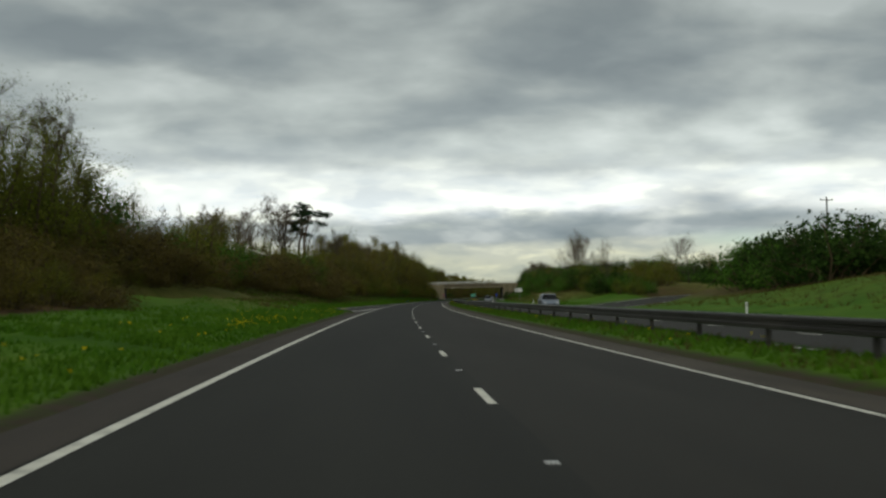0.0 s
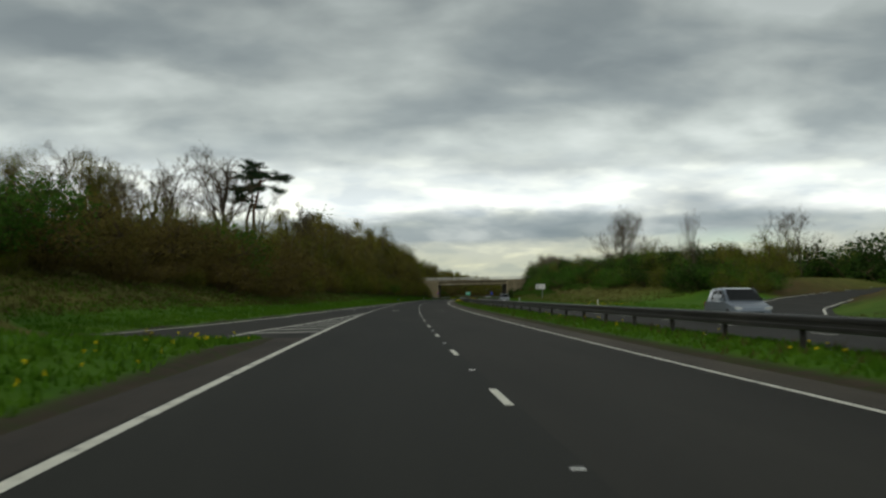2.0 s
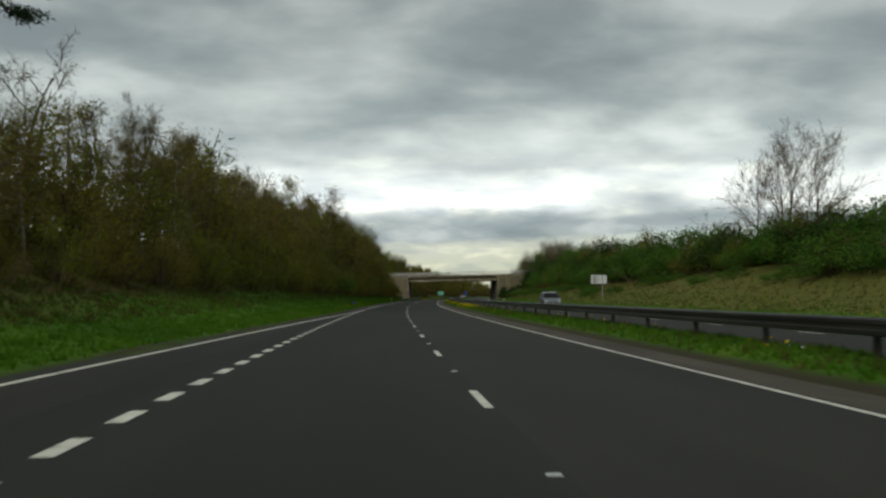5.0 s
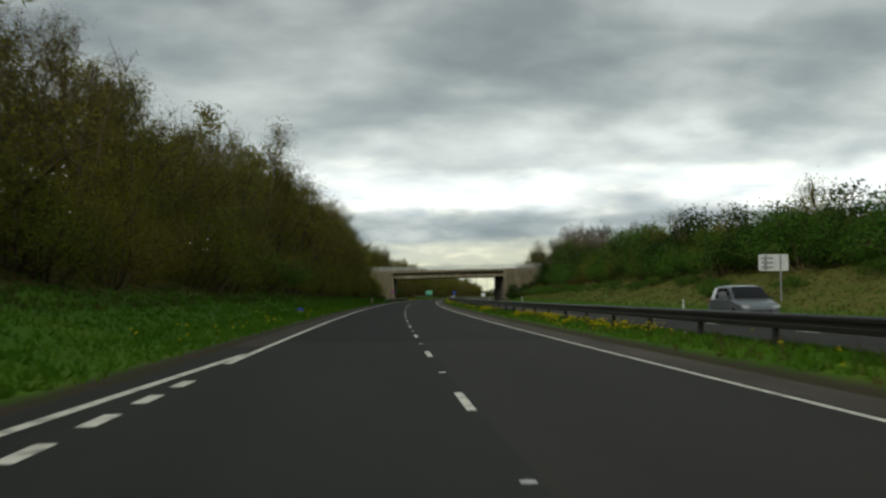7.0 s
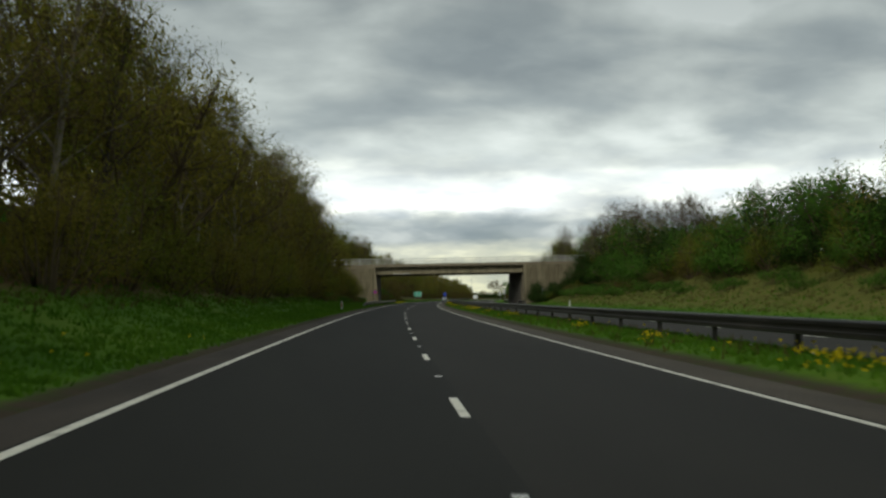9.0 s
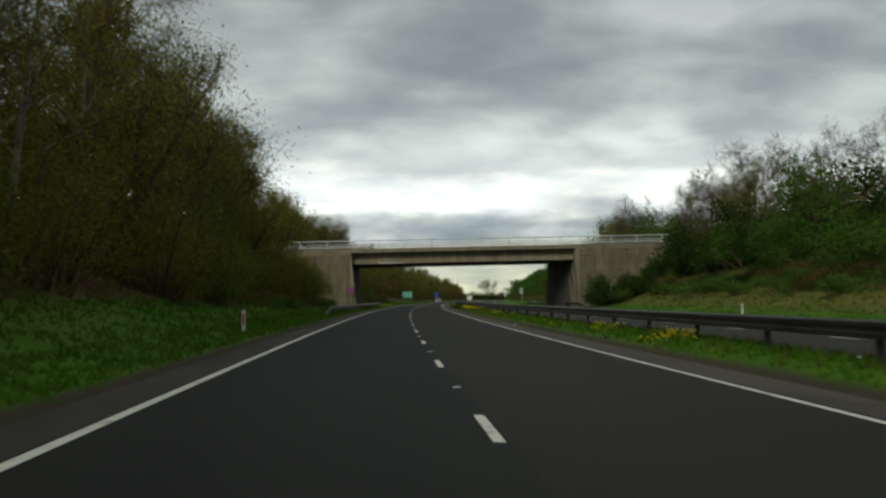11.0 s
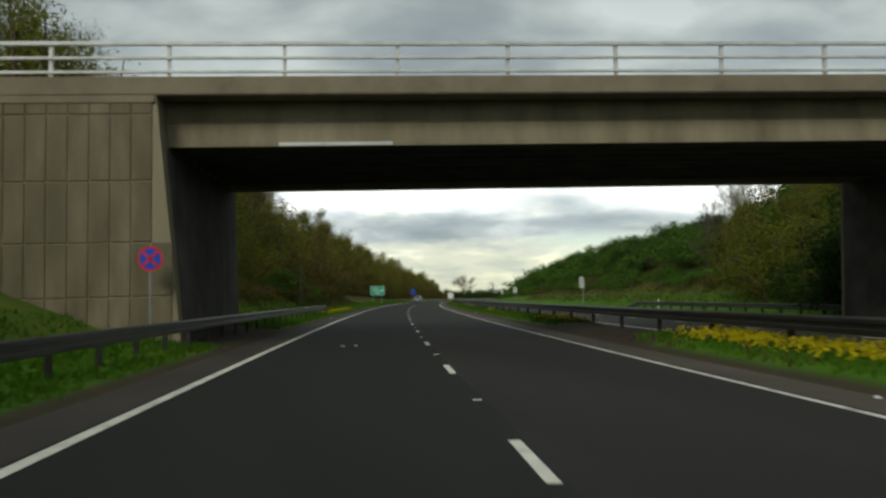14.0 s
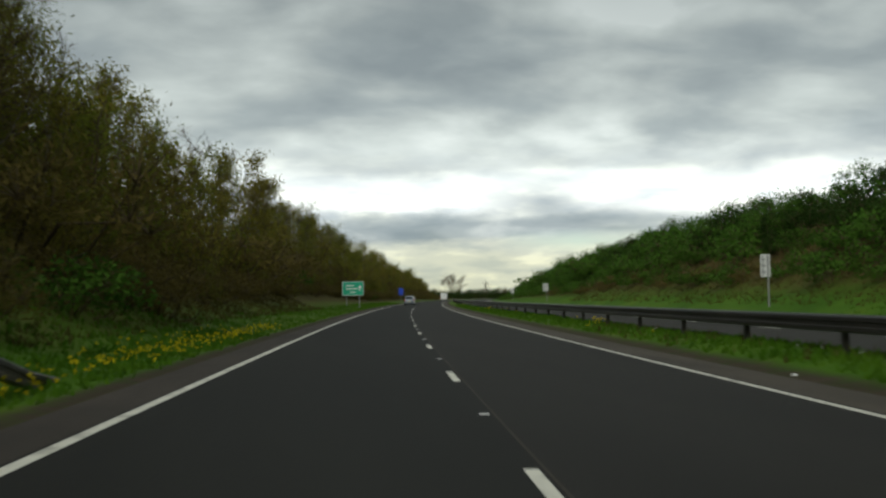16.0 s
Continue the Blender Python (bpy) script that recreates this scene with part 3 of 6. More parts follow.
for s in S_LIST:
    for u in U_LIST:
        z = ground(s, max(-110.0, min(120.0, u)))
        p = at(s, u, z)
        gv.append(p)
        o = left_edge(s) - u
        litter = dry = soil = 0.0
        if o > 0:
            litter = smooth(keyed(s, [(0, 6.6), (46, 7.6), (58, 13.5), (82.9, 12.0), (83, 8.0), (100, 9.0), (128, 6.6), (165, 5.5), (230, 4.2), (325, 3.8), (345, 3.6), (392, 3.6), (401, 8.0), (420, 8.0), (428, 4.0), (640, 3.5)]) - 1.0,
                            keyed(s, [(0, 6.6), (46, 7.6), (58, 13.5), (82.9, 12.0), (83, 8.0), (100, 9.0), (128, 6.6), (165, 5.5), (230, 4.2), (325, 3.8), (345, 3.6), (392, 3.6), (401, 8.0), (420, 8.0), (428, 4.0), (640, 3.5)]) + 2.0, o)
            dry = 0.85 * smooth(2.2, 4.5, o) * smooth(40, 75, s) * (1 - smooth(150, 190, s)) + 0.5 * smooth(1.5, 3.5, o) * smooth(320, 380, s)
        elif u > OPP + TAR:
            o = u - OPP - TAR
            litter = 0.7 * smooth(keyed(s, [(200, 17), (260, 12), (400, 9), (430, 4)]) - 2, keyed(s, [(200, 17), (260, 12), (400, 9), (430, 4)]) + 2, o)
            litter = max(litter, 0.18 * smooth(1.0, 4.0, o) * smooth(419, 424, s))
            dry = 0.85 * smooth(2.0, 5.5, o) * smooth(150, 185, s) * (1 - smooth(415, 425, s)) + 0.25 * smooth(2.0, 6.0, o) * smooth(420, 440, s) + 0.35 * smooth(5.0, 9.0, o) * (1 - smooth(130, 160, s))
        if TAR < u < OPP - TAR or 0 < left_edge(s) - u < 4:
            dry = max(dry, 0.34 * smooth(425, 470, s))
        if 405 < s < 421 and u > -6.9 and u < 18.6:
            soil = 1.0
        rim = min(abs(left_edge(s) - u), abs(u - TAR), abs(OPP - TAR - u), abs(u - OPP - TAR))
        soil = max(soil, 0.75 * (1 - smooth(0.1, 0.62, rim)))
        fade = 1 - smooth(30, 60, o)
        cover.append((litter * fade, dry * fade, soil, 1.0))
nu = len(U_LIST)
for i in range(len(S_LIST) - 1):
    for j in range(nu - 1):
        k = i * nu + j
        gf.append((k, k + 1, k + nu + 1, k + nu))
# the sheet runs on, level, to the horizon at both ends
first, last = [0 + j for j in range(nu)], [(len(S_LIST) - 1) * nu + j for j in range(nu)]
for row, along in ((first, -1), (last, 1)):
    base = len(gv)
    a = heading(S_LIST[0] if along < 0 else S_LIST[-1])
    for k in row:
        gv.append(gv[k] + Vector((math.sin(a), math.cos(a), 0)) * along * 3200)
        gv[-1].z = 0
        cover.append((0.0, 0.2, 0.0, 1.0))
    for j in range(nu - 1):
        q = (row[j], row[j + 1], base + j + 1, base + j)
        gf.append(q if along > 0 else q[::-1])
ground_ob = tagged(mesh_object("ground", gv, gf, M_GRASS, shade=True), "rough grass verges and banks beside the road", "ground", kind="structure")

layer = ground_ob.data.color_attributes.new("cover", "FLOAT_COLOR", "POINT")
layer.data.foreach_set("color", np.array(cover, dtype=np.float32).ravel())
ROAD_S = steps(-60, 216, 4) + steps(220, 560, 4) + steps(575, 1200, 15)
road = tagged(empty("road"), "dark grey dual carriageway of worn asphalt with white markings", "road", kind="structure")
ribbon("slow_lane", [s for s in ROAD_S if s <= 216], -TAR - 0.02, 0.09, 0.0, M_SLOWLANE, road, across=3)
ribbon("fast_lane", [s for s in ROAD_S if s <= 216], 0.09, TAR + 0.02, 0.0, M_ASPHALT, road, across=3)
ribbon("slow_lane", [s for s in ROAD_S if s >= 216], -TAR - 0.02, 0.09, 0.0, M_DARKSLOWLANE, road, across=3)
ribbon("fast_lane", [s for s in ROAD_S if s >= 216], 0.09, TAR + 0.02, 0.0, M_DARKASPHALT, road, across=3)
ribbon("carriageway", ROAD_S, OPP - TAR - 0.02, OPP + TAR + 0.02, 0.0, M_ASPHALT, road, across=3)
ribbon("slip_lane", steps(83, 214, 3), lambda s: min(-TAR - 0.02, slip_edge(s) - 0.6), -TAR - 0.02, 0.0, M_ASPHALT, road, across=3)
ribbon("slip_road", steps(50, 83, 3), lambda s: slip_edge(s) - 0.6, lambda s: slip_edge(s) + 4.4, 0.03, M_ASPHALT, road, across=3)
ribbon("hard_strip", steps(-60, 83, 4), -TAR - 0.02, -EDGE - 0.12, 0.004, M_STRIP, road)
ribbon("hard_strip", steps(214, 700, 4), -TAR - 0.02, -EDGE - 0.12, 0.004, M_STRIP, road)
ribbon("hard_strip", steps(-60, 700, 4), EDGE + 0.12, TAR + 0.02, 0.004, M_GRIT, road)
ribbon("hard_strip", steps(-60, 700, 4), OPP - TAR - 0.02, OPP - EDGE - 0.12, 0.004, M_STRIP, road)
slip_z = lambda s: keyed(s, [(96, 0.004), (112, 0.03), (128, 0.15), (148, 0.93), (167, 1.73), (200, 3.03)])
ribbon("slip_road", steps(96, 200, 3), lambda s: opp_slip(s) - 4.2, lambda s: opp_slip(s) + 4.2, slip_z, M_ASPHALT, road, across=3)
for off in (-3.6, 3.6):
    ribbon("edge_line", steps(112, 200, 3), lambda s, o=off: opp_slip(s) + o - 0.09, lambda s, o=off: opp_slip(s) + o + 0.09, lambda s: slip_z(s) + 0.006, M_LINE, road)

LINE_S = steps(-60, 560, 4) + steps(575, 900, 15)
ribbon("edge_line", [s for s in LINE_S if s < 113], -EDGE - 0.07, -EDGE + 0.07, 0.006, M_LINE, road)
ribbon("edge_line", [s for s in LINE_S if s > 206], -EDGE - 0.07, -EDGE + 0.07, 0.006, M_LINE, road)
ribbon("edge_line", LINE_S, EDGE - 0.05, EDGE + 0.05, 0.006, M_LINE, road)
ribbon("edge_line", LINE_S, OPP - EDGE - 0.10, OPP - EDGE + 0.10, 0.006, M_LINE, road)
ribbon("edge_line", LINE_S, OPP + EDGE - 0.10, OPP + EDGE + 0.10, 0.006, M_LINE, road)
ribbon("edge_line", steps(52, 211, 3), lambda s: slip_edge(s) - 0.08, lambda s: slip_edge(s) + 0.08, lambda s: 0.036 if s < 82 else 0.006, M_LINE, road)


def slab(name, s0, s1, u0, u1, parent=road, z=0.006):
    return mesh_object(name, [at(s0, u0, z), at(s0, u1, z), at(s1, u1, z), at(s1, u0, z)], [(0, 1, 2, 3)], M_LINE, parent)


# lane line: marks of two metres every nine, a stud between each pair
for k in range(-3, 72):
    far = 13.25 + 9 * k
    slab("lane_mark", far - 1.9, far, -0.052, 0.052)
    slab("lane_mark", far - 1.9, far, OPP - 0.06, OPP + 0.06)

def nose_line(s):
    return keyed(s, [(83, -6.1), (88, -5.85), (96, -5.15), (115, -3.98), (122.5, -3.70)])


# hatched nose where the slip road joins, its two lines, and the broken line along the merge
ribbon("nose_line", steps(84, 116, 2), lambda s: nose_line(s) - 0.07, lambda s: nose_line(s) + 0.07, 0.006, M_LINE, road)
ribbon("nose_wedge", steps(112, 122.3, 1.5), lambda s: nose_line(s) - 0.09, -EDGE + 0.10, 0.0085, M_WORNLINE, road)
for k in range(-1, 6):
    s1 = 90.5 + 3.15 * k
    q = [(s1 + 1.1, -EDGE - 0.13), (s1, -EDGE - 0.13)]
    ul = nose_line(s1) + 0.10
    run = 0.72 * (-EDGE - 0.13 - ul)
    q += [(s1 - run, ul), (s1 + 1.1 - run, ul)]
    mesh_object("hatch_bar", [at(a, b, 0.006) for a, b in q], [(0, 1, 2, 3)], M_WORNLINE, road)
for k in range(41):
    slab("merge_mark", 123.5 + 2.0 * k, 124.5 + 2.0 * k, -EDGE - 0.06, -EDGE + 0.12)
for u in (-5.2, -1.86, 1.78):
    slab("cross_mark", 134.3, 134.75, u - 0.27, u + 0.27)
# reflecting studs: a cast base with a pale lens bar
stud_bm = box_bm(-0.052, 0.052, -0.020, 0.020, -0.004, 0.012, 0.004)
stud = part("road_stud", stud_bm, M_WHITE, road, "pale reflecting road stud")
stud.matrix_world = place(16.45 - 18, 0.0)
stud_places = [(16.45 + 9 * k, 0.0) for k in range(-1, 62)] + [(407.5, -2.09), (407.5, -1.77)]
for s, u in stud_places:
    o = stud.copy()
    scene.collection.objects.link(o)
    o.matrix_world = place(s, u)
ribbon("road_joint", steps(396, 470, 3), 0.085, 0.115, 0.003, M_STRIP, road)


# ---------------------------------------------------------------- plants
def add_mesh(name, verts, faces, mat, normals=None):
    """A mesh from arrays: verts (n, 3) and equal-sided faces (m, k); normals, one a vertex, where leaves shade as one soft mass."""
    me = bpy.data.meshes.new(name)
    verts = np.asarray(verts, dtype=np.float32)
    faces = np.asarray(faces, dtype=np.int32)
    k = faces.shape[1]
    me.vertices.add(len(verts))
    me.vertices.foreach_set("co", verts.ravel())
    me.loops.add(faces.size)
    me.loops.foreach_set("vertex_index", faces.ravel())
    me.polygons.add(len(faces))
    me.polygons.foreach_set("loop_start", np.arange(0, faces.size, k, dtype=np.int32))
    me.update(calc_edges=True)
    me.materials.append(mat)
    if normals is not None:
        me.polygons.foreach_set("use_smooth", [True] * len(faces))
        me.normals_split_custom_set_from_vertices(normals)
    return me


def tubes(chains, sides):
    """Tapered tubes along chains of (points, radii), with four-sided faces."""
    vs, fs, base = [], [], 0
    for pts, rad in chains:
        pts = np.asarray(pts, float)
        n = len(pts)
        d = np.gradient(pts, axis=0)
        d /= np.linalg.norm(d, axis=1)[:, None] + 1e-9
        ref = np.where(np.abs(d[:, 2:3]) > 0.9, [[1.0, 0, 0]], [[0, 0, 1.0]])
        a = np.cross(d, ref)
        a /= np.linalg.norm(a, axis=1)[:, None] + 1e-9
        b = np.cross(d, a)
        ang = np.arange(sides) * 2 * np.pi / sides
        ring = pts[:, None] + np.asarray(rad)[:, None, None] * (np.cos(ang)[None, :, None] * a[:, None] + np.sin(ang)[None, :, None] * b[:, None])
        vs.append(ring.reshape(-1, 3))
        i, j = np.meshgrid(np.arange(n - 1), np.arange(sides), indexing="ij")
        j2 = (j + 1) % sides
        fs.append((np.stack([i * sides + j, i * sides + j2, (i + 1) * sides + j2, (i + 1) * sides + j], -1).reshape(-1, 4) + base))
        base += n * sides
    f = np.concatenate(fs)
    return np.concatenate(vs), np.concatenate([f[:, [0, 1, 2]], f[:, [0, 2, 3]]])


def spikes(starts, ends, radius):
    """Twigs as thin tapering slivers from starts to ends."""
    starts, ends = np.asarray(starts, float), np.asarray(ends, float)
    d = ends - starts
    d /= np.linalg.norm(d, axis=1)[:, None] + 1e-9
    a = np.cross(d, np.where(np.abs(d[:, 2:3]) > 0.9, [[1.0, 0, 0]], [[0, 0, 1.0]]))
    a /= np.linalg.norm(a, axis=1)[:, None] + 1e-9
    b = np.cross(d, a)
    turn = np.arange(len(starts))[:, None] * 1.3
    w = radius * 1.2 * (np.cos(turn) * a + np.sin(turn) * b)
    v = np.stack([starts - w, starts + w, ends], 1).reshape(-1, 3)
    return v, np.arange(3 * len(starts)).reshape(-1, 3)


def leaves(rng, centres, size, squash=1.0, up=0.0, out=None):
    """One small pointed leaf or spray (a three-sided face) at each centre, facing anywhere or drawn upwards.
    out: the way out of the crown at each centre, towards which the leaves turn and shade."""
    n = len(centres)
    a = rng.normal(size=(n, 3)) - np.array([[0, 0, up]])
    a /= np.linalg.norm(a, axis=1)[:, None]
    b = np.cross(a, rng.normal(size=(n, 3)))
    b /= np.linalg.norm(b, axis=1)[:, None]
    w = size * rng.uniform(0.55, 1.3, (n, 1))
    a, b = a * w, b * w * squash
    q = np.stack([centres - a, centres + a * 0.7 - 0.55 * b, centres + 0.4 * a + 0.6 * b], 1)
    if out is None:
        return q.reshape(-1, 3), np.arange(3 * n).reshape(-1, 3)
    face = np.cross(q[:, 1] - q[:, 0], q[:, 2] - q[:, 0])
    face /= np.linalg.norm(face, axis=1)[:, None] + 1e-9
    turned = (face * out).sum(1) < 0
    q[turned] = q[turned][:, ::-1]
    face[turned] *= -1
    soft = out / (np.linalg.norm(out, axis=1)[:, None] + 1e-9) * 0.7 + face * 0.3
    soft /= np.linalg.norm(soft, axis=1)[:, None] + 1e-9
    return q.reshape(-1, 3), np.arange(3 * n).reshape(-1, 3), np.repeat(soft, 3, 0)


def foliage_mesh(name, made, mat):
    return add_mesh(name, made[0], made[1], mat, made[2])


def grow(rng, height, radius, limbs, spread, rise, subs, twigs, twig_len, fork_at=0.3, wobble=0.06, lean=0.0):
    """Chains of a broad-leaved tree: trunk, limbs, branches and twigs, with the twigs' ends."""
    def chain(p, d, length, n, bend, droop=0.0):
        pts, d = [np.array(p, float)], np.array(d, float)
        for _ in range(n):
            d = d + rng.normal(size=3) * bend + np.array([0, 0, droop])
            d /= np.linalg.norm(d)
            pts.append(pts[-1] + d * length / n)
        return np.array(pts), d

    trunk, _ = chain((0, 0, -0.4), (lean, 0, 1), height * 0.82 + 0.4, 7, wobble)
    thick = [(trunk, np.linspace(radius, radius * 0.22, 8))]
    mid, thin, tips = [], [], []
    for i in range(limbs):
        f = fork_at + (0.98 - fork_at) * (i + rng.uniform(0, 0.8)) / limbs
        k = f * 7
        k0 = min(6, int(k))
        p = trunk[k0] + (trunk[k0 + 1] - trunk[k0]) * (k - k0)
        a = i * 2.399 + rng.uniform(-0.5, 0.5)
        up = rise * (0.6 + 0.8 * f)
        d = np.array([math.cos(a), math.sin(a), up])
        ll = height * spread * (1.15 - 0.65 * f) * rng.uniform(0.8, 1.2)
        limb, ld = chain(p, d / np.linalg.norm(d), ll, 5, 0.16, 0.05)
        r = radius * 0.42 * (1.1 - 0.6 * f)
        thick.append((limb, np.linspace(r, r * 0.25, 6)))
        for j in range(subs):
            g = rng.uniform(0.25, 1.0) * 5
            g0 = min(4, int(g))
            q = limb[g0] + (limb[g0 + 1] - limb[g0]) * (g - g0)
            sd = rng.normal(size=3) * 0.75 + ld * 0.7 + np.array([0, 0, 0.35])
            sub, sdir = chain(q, sd / np.linalg.norm(sd), ll * rng.uniform(0.28, 0.5), 2, 0.25, 0.05)
            mid.append((sub, np.linspace(r * 0.34, 0.010, 3)))
            for m in range(twigs):
                h = rng.uniform(0.2, 1.0) * 2
                h0 = min(1, int(h))
                w = sub[h0] + (sub[h0 + 1] - sub[h0]) * (h - h0)
                td = rng.normal(size=3) * 0.8 + sdir * 0.7 + np.array([0, 0, 0.3])
                e = w + td / np.linalg.norm(td) * twig_len * rng.uniform(0.6, 1.3)
                thin.append((w, e))
                e2 = (w + e) / 2 + rng.normal(size=3) * twig_len * 0.35 + np.array([0, 0, twig_len * 0.2])
                thin.append(((w + e) / 2, e2))
                tips += [(w + e) / 2, e, e2]
    return thick, mid, thin, np.array(tips)


def tree(name, seed, label, category, height, radius, leaf_mat=None, leaf_n=0, leaf_size=0.1, leaf_far=0.35, bark=None, twig_mat=None, squash=0.8, up=0.0, twig_r=0.014, **kw):
    """A tree as a thing: trunk and limbs, branches, twigs, and leaves where it has any."""
    rng = np.random.default_rng(seed)
    thick, mid, thin, tips = grow(rng, height, radius, **kw)
    root = tagged(empty(name), label, category)
    o = new("trunk", add_mesh("trunk", *tubes(thick, 5), bark or M_BARK))
    o.parent = root
    v1, f1 = tubes(mid, 3)
    v2, f2 = spikes([a for a, _ in thin], [b for _, b in thin], twig_r)
    o = tagged(new("twigwork", add_mesh("twigwork", np.concatenate([v1, v2]), np.concatenate([f1, f2 + len(v1)]), twig_mat or M_TWIG)), kind="stuff")
    o.parent = root
    if leaf_n:
        c = tips[rng.integers(0, len(tips), leaf_n)] + np.clip(rng.normal(size=(leaf_n, 3)), -1.5, 1.5) * leaf_far
        out = (c - np.array([[0, 0, height * 0.45]])) / np.array([[height * 0.25, height * 0.25, height * 0.5]]) + np.array([[0, 0, 0.25]])
        o = tagged(new("crown", foliage_mesh("crown", leaves(rng, c, leaf_size, squash, up, out), leaf_mat)), kind="stuff")
        o.parent = root
    return root


def shrub(name, seed, label, category, width, height, leaf_mat, n, leaf_size, clumps=14, stems=16, twig_mat=None, straggle=0.0, squash=0.8, up=0.0):
    """A shrub: stems from the ground and leaves in uneven clumps with gaps between them."""
    rng = np.random.default_rng(seed)
    root = tagged(empty(name), label, category)
    cs = []
    for i in range(clumps):
        a, r = i * 2.399 + rng.uniform(-0.6, 0.6), width * 0.5 * math.sqrt(rng.uniform(0.02, 1.0))
        top = height * (1.0 - 0.55 * (2 * r / width) ** 2) * rng.uniform(0.7, 1.08)
        cs.append((math.cos(a) * r, math.sin(a) * r, top * rng.uniform(0.24, 0.92)))
    cs = np.array(cs)
    chains, thin = [], []
    for c in cs[:stems]:
        p0 = np.array([c[0] * 0.25, c[1] * 0.25, -0.3])
        bend = (p0 + c) / 2 + rng.normal(size=3) * 0.12 * width / 3
        chains.append((np.array([p0, bend, c, c + (c - bend) * 0.5 + rng.normal(size=3) * 0.1]), np.array([0.05, 0.035, 0.018, 0.006]) * height / 3))
    for c in cs:
        for _ in range(16):
            d = rng.normal(size=3) + np.array([0, 0, 0.6 + straggle])
            d *= rng.uniform(0.3, 0.75) * min(height, 3.0) * 0.28 / np.linalg.norm(d) * (1 + 0.4 * straggle)
            thin.append((c, c + d * 1.25 + rng.normal(size=3) * 0.05))
    v1, f1 = tubes(chains, 3)
    v2, f2 = spikes([a for a, _ in thin], [b for _, b in thin], 0.013)
    o = tagged(new("twigwork", add_mesh("twigwork", np.concatenate([v1, v2]), np.concatenate([f1, f2 + len(v1)]), twig_mat or M_TWIG)), kind="stuff")
    o.parent = root
    k = rng.integers(0, clumps, n)
    d = rng.normal(size=(n, 3))
    d /= np.linalg.norm(d, axis=1)[:, None]
    rad = (rng.uniform(0, 1, (n, 1)) ** 0.45) * np.array([[width * 0.21, width * 0.21, height * 0.23]]) * rng.uniform(0.7, 1.25, (n, 1))
    c = cs[k] + d * rad
    c[:, 2] = np.abs(c[:, 2])
    out = d + c / np.array([[width * 0.5, width * 0.5, height]]) + np.array([[0, 0, 0.2]])
    o = tagged(new("foliage", foliage_mesh("foliage", leaves(rng, c, leaf_size, squash, up, out), leaf_mat)), kind="stuff")
    o.parent = root
    return root


PROTO = {}


def proto(kind, builder, *args, **kw):
    ob = builder(*args, **kw)
    PROTO.setdefault(kind, []).append([ob, False])


# each kind in a fine form and, for places seen from far off, a plainer one
for i in range(3):
    proto("bare", tree, "bare_tree", 10 + i, "slender leafless tree with fine grey upright branches", "tree", 12.0, 0.16 + 0.02 * i, M_FINETWIG, 1500, 0.055, 0.30, squash=0.22, up=1.0,
          limbs=9, spread=0.36, rise=1.35, subs=8, twigs=9, twig_len=0.62, fork_at=0.30, wobble=0.09, twig_mat=M_FINETWIG, twig_r=0.011)
for i in range(2):
    proto("fan", tree, "bare_tree", 15 + i, "leafless fan-shaped tree with dense fine twigs", "tree", 9.0, 0.12, M_FINETWIG, 6200, 0.060, 0.28, squash=0.25, up=1.2,
          limbs=13, spread=0.62, rise=1.25, subs=8, twigs=9, twig_len=0.62, fork_at=0.14, wobble=0.05, twig_mat=M_FINETWIG, twig_r=0.010)
proto("round", tree, "bare_tree", 18, "single leafless round-headed tree on the skyline", "tree", 9.0, 0.20, M_TWIG, 3600, 0.17, 0.45, squash=0.3, up=0.3,
      limbs=15, spread=0.80, rise=1.1, subs=6, twigs=6, twig_len=0.8, fork_at=0.16, wobble=0.05, twig_r=0.05)
for kind, k, n, size, limbs, subs in (("bud_fine", 1, 21000, 0.040, 18, 9), ("bud_near", 2, 11500, 0.064, 15, 7), ("bud", 3, 6200, 0.086, 13, 6), ("bud_far", 2, 1800, 0.21, 9, 4)):
    for i in range(k):
        proto(kind, tree, "woodland_tree", 20 + i, "slender woodland tree with bronze spring buds", "tree", 12.0, 0.14, M_BUD, n, size, 0.36,
              limbs=limbs, spread=0.27, rise=1.3, subs=subs, twigs=6, twig_len=0.85, fork_at=0.18, wobble=0.05, squash=0.42, up=1.0, bark=M_PALEBARK)
for kind, k, n, size, limbs, subs in (("olive", 2, 5200, 0.086, 13, 6), ("olive_far", 2, 1700, 0.17, 9, 4)):
    for i in range(k):
        proto(kind, tree, "woodland_tree", 30 + i, "woodland tree just coming into olive-green leaf", "tree", 11.0, 0.14, M_OLIVE, n, size, 0.45,
              limbs=limbs, spread=0.30, rise=1.1, subs=subs, twigs=6, twig_len=0.8, fork_at=0.15, wobble=0.06, squash=0.48, up=0.7)
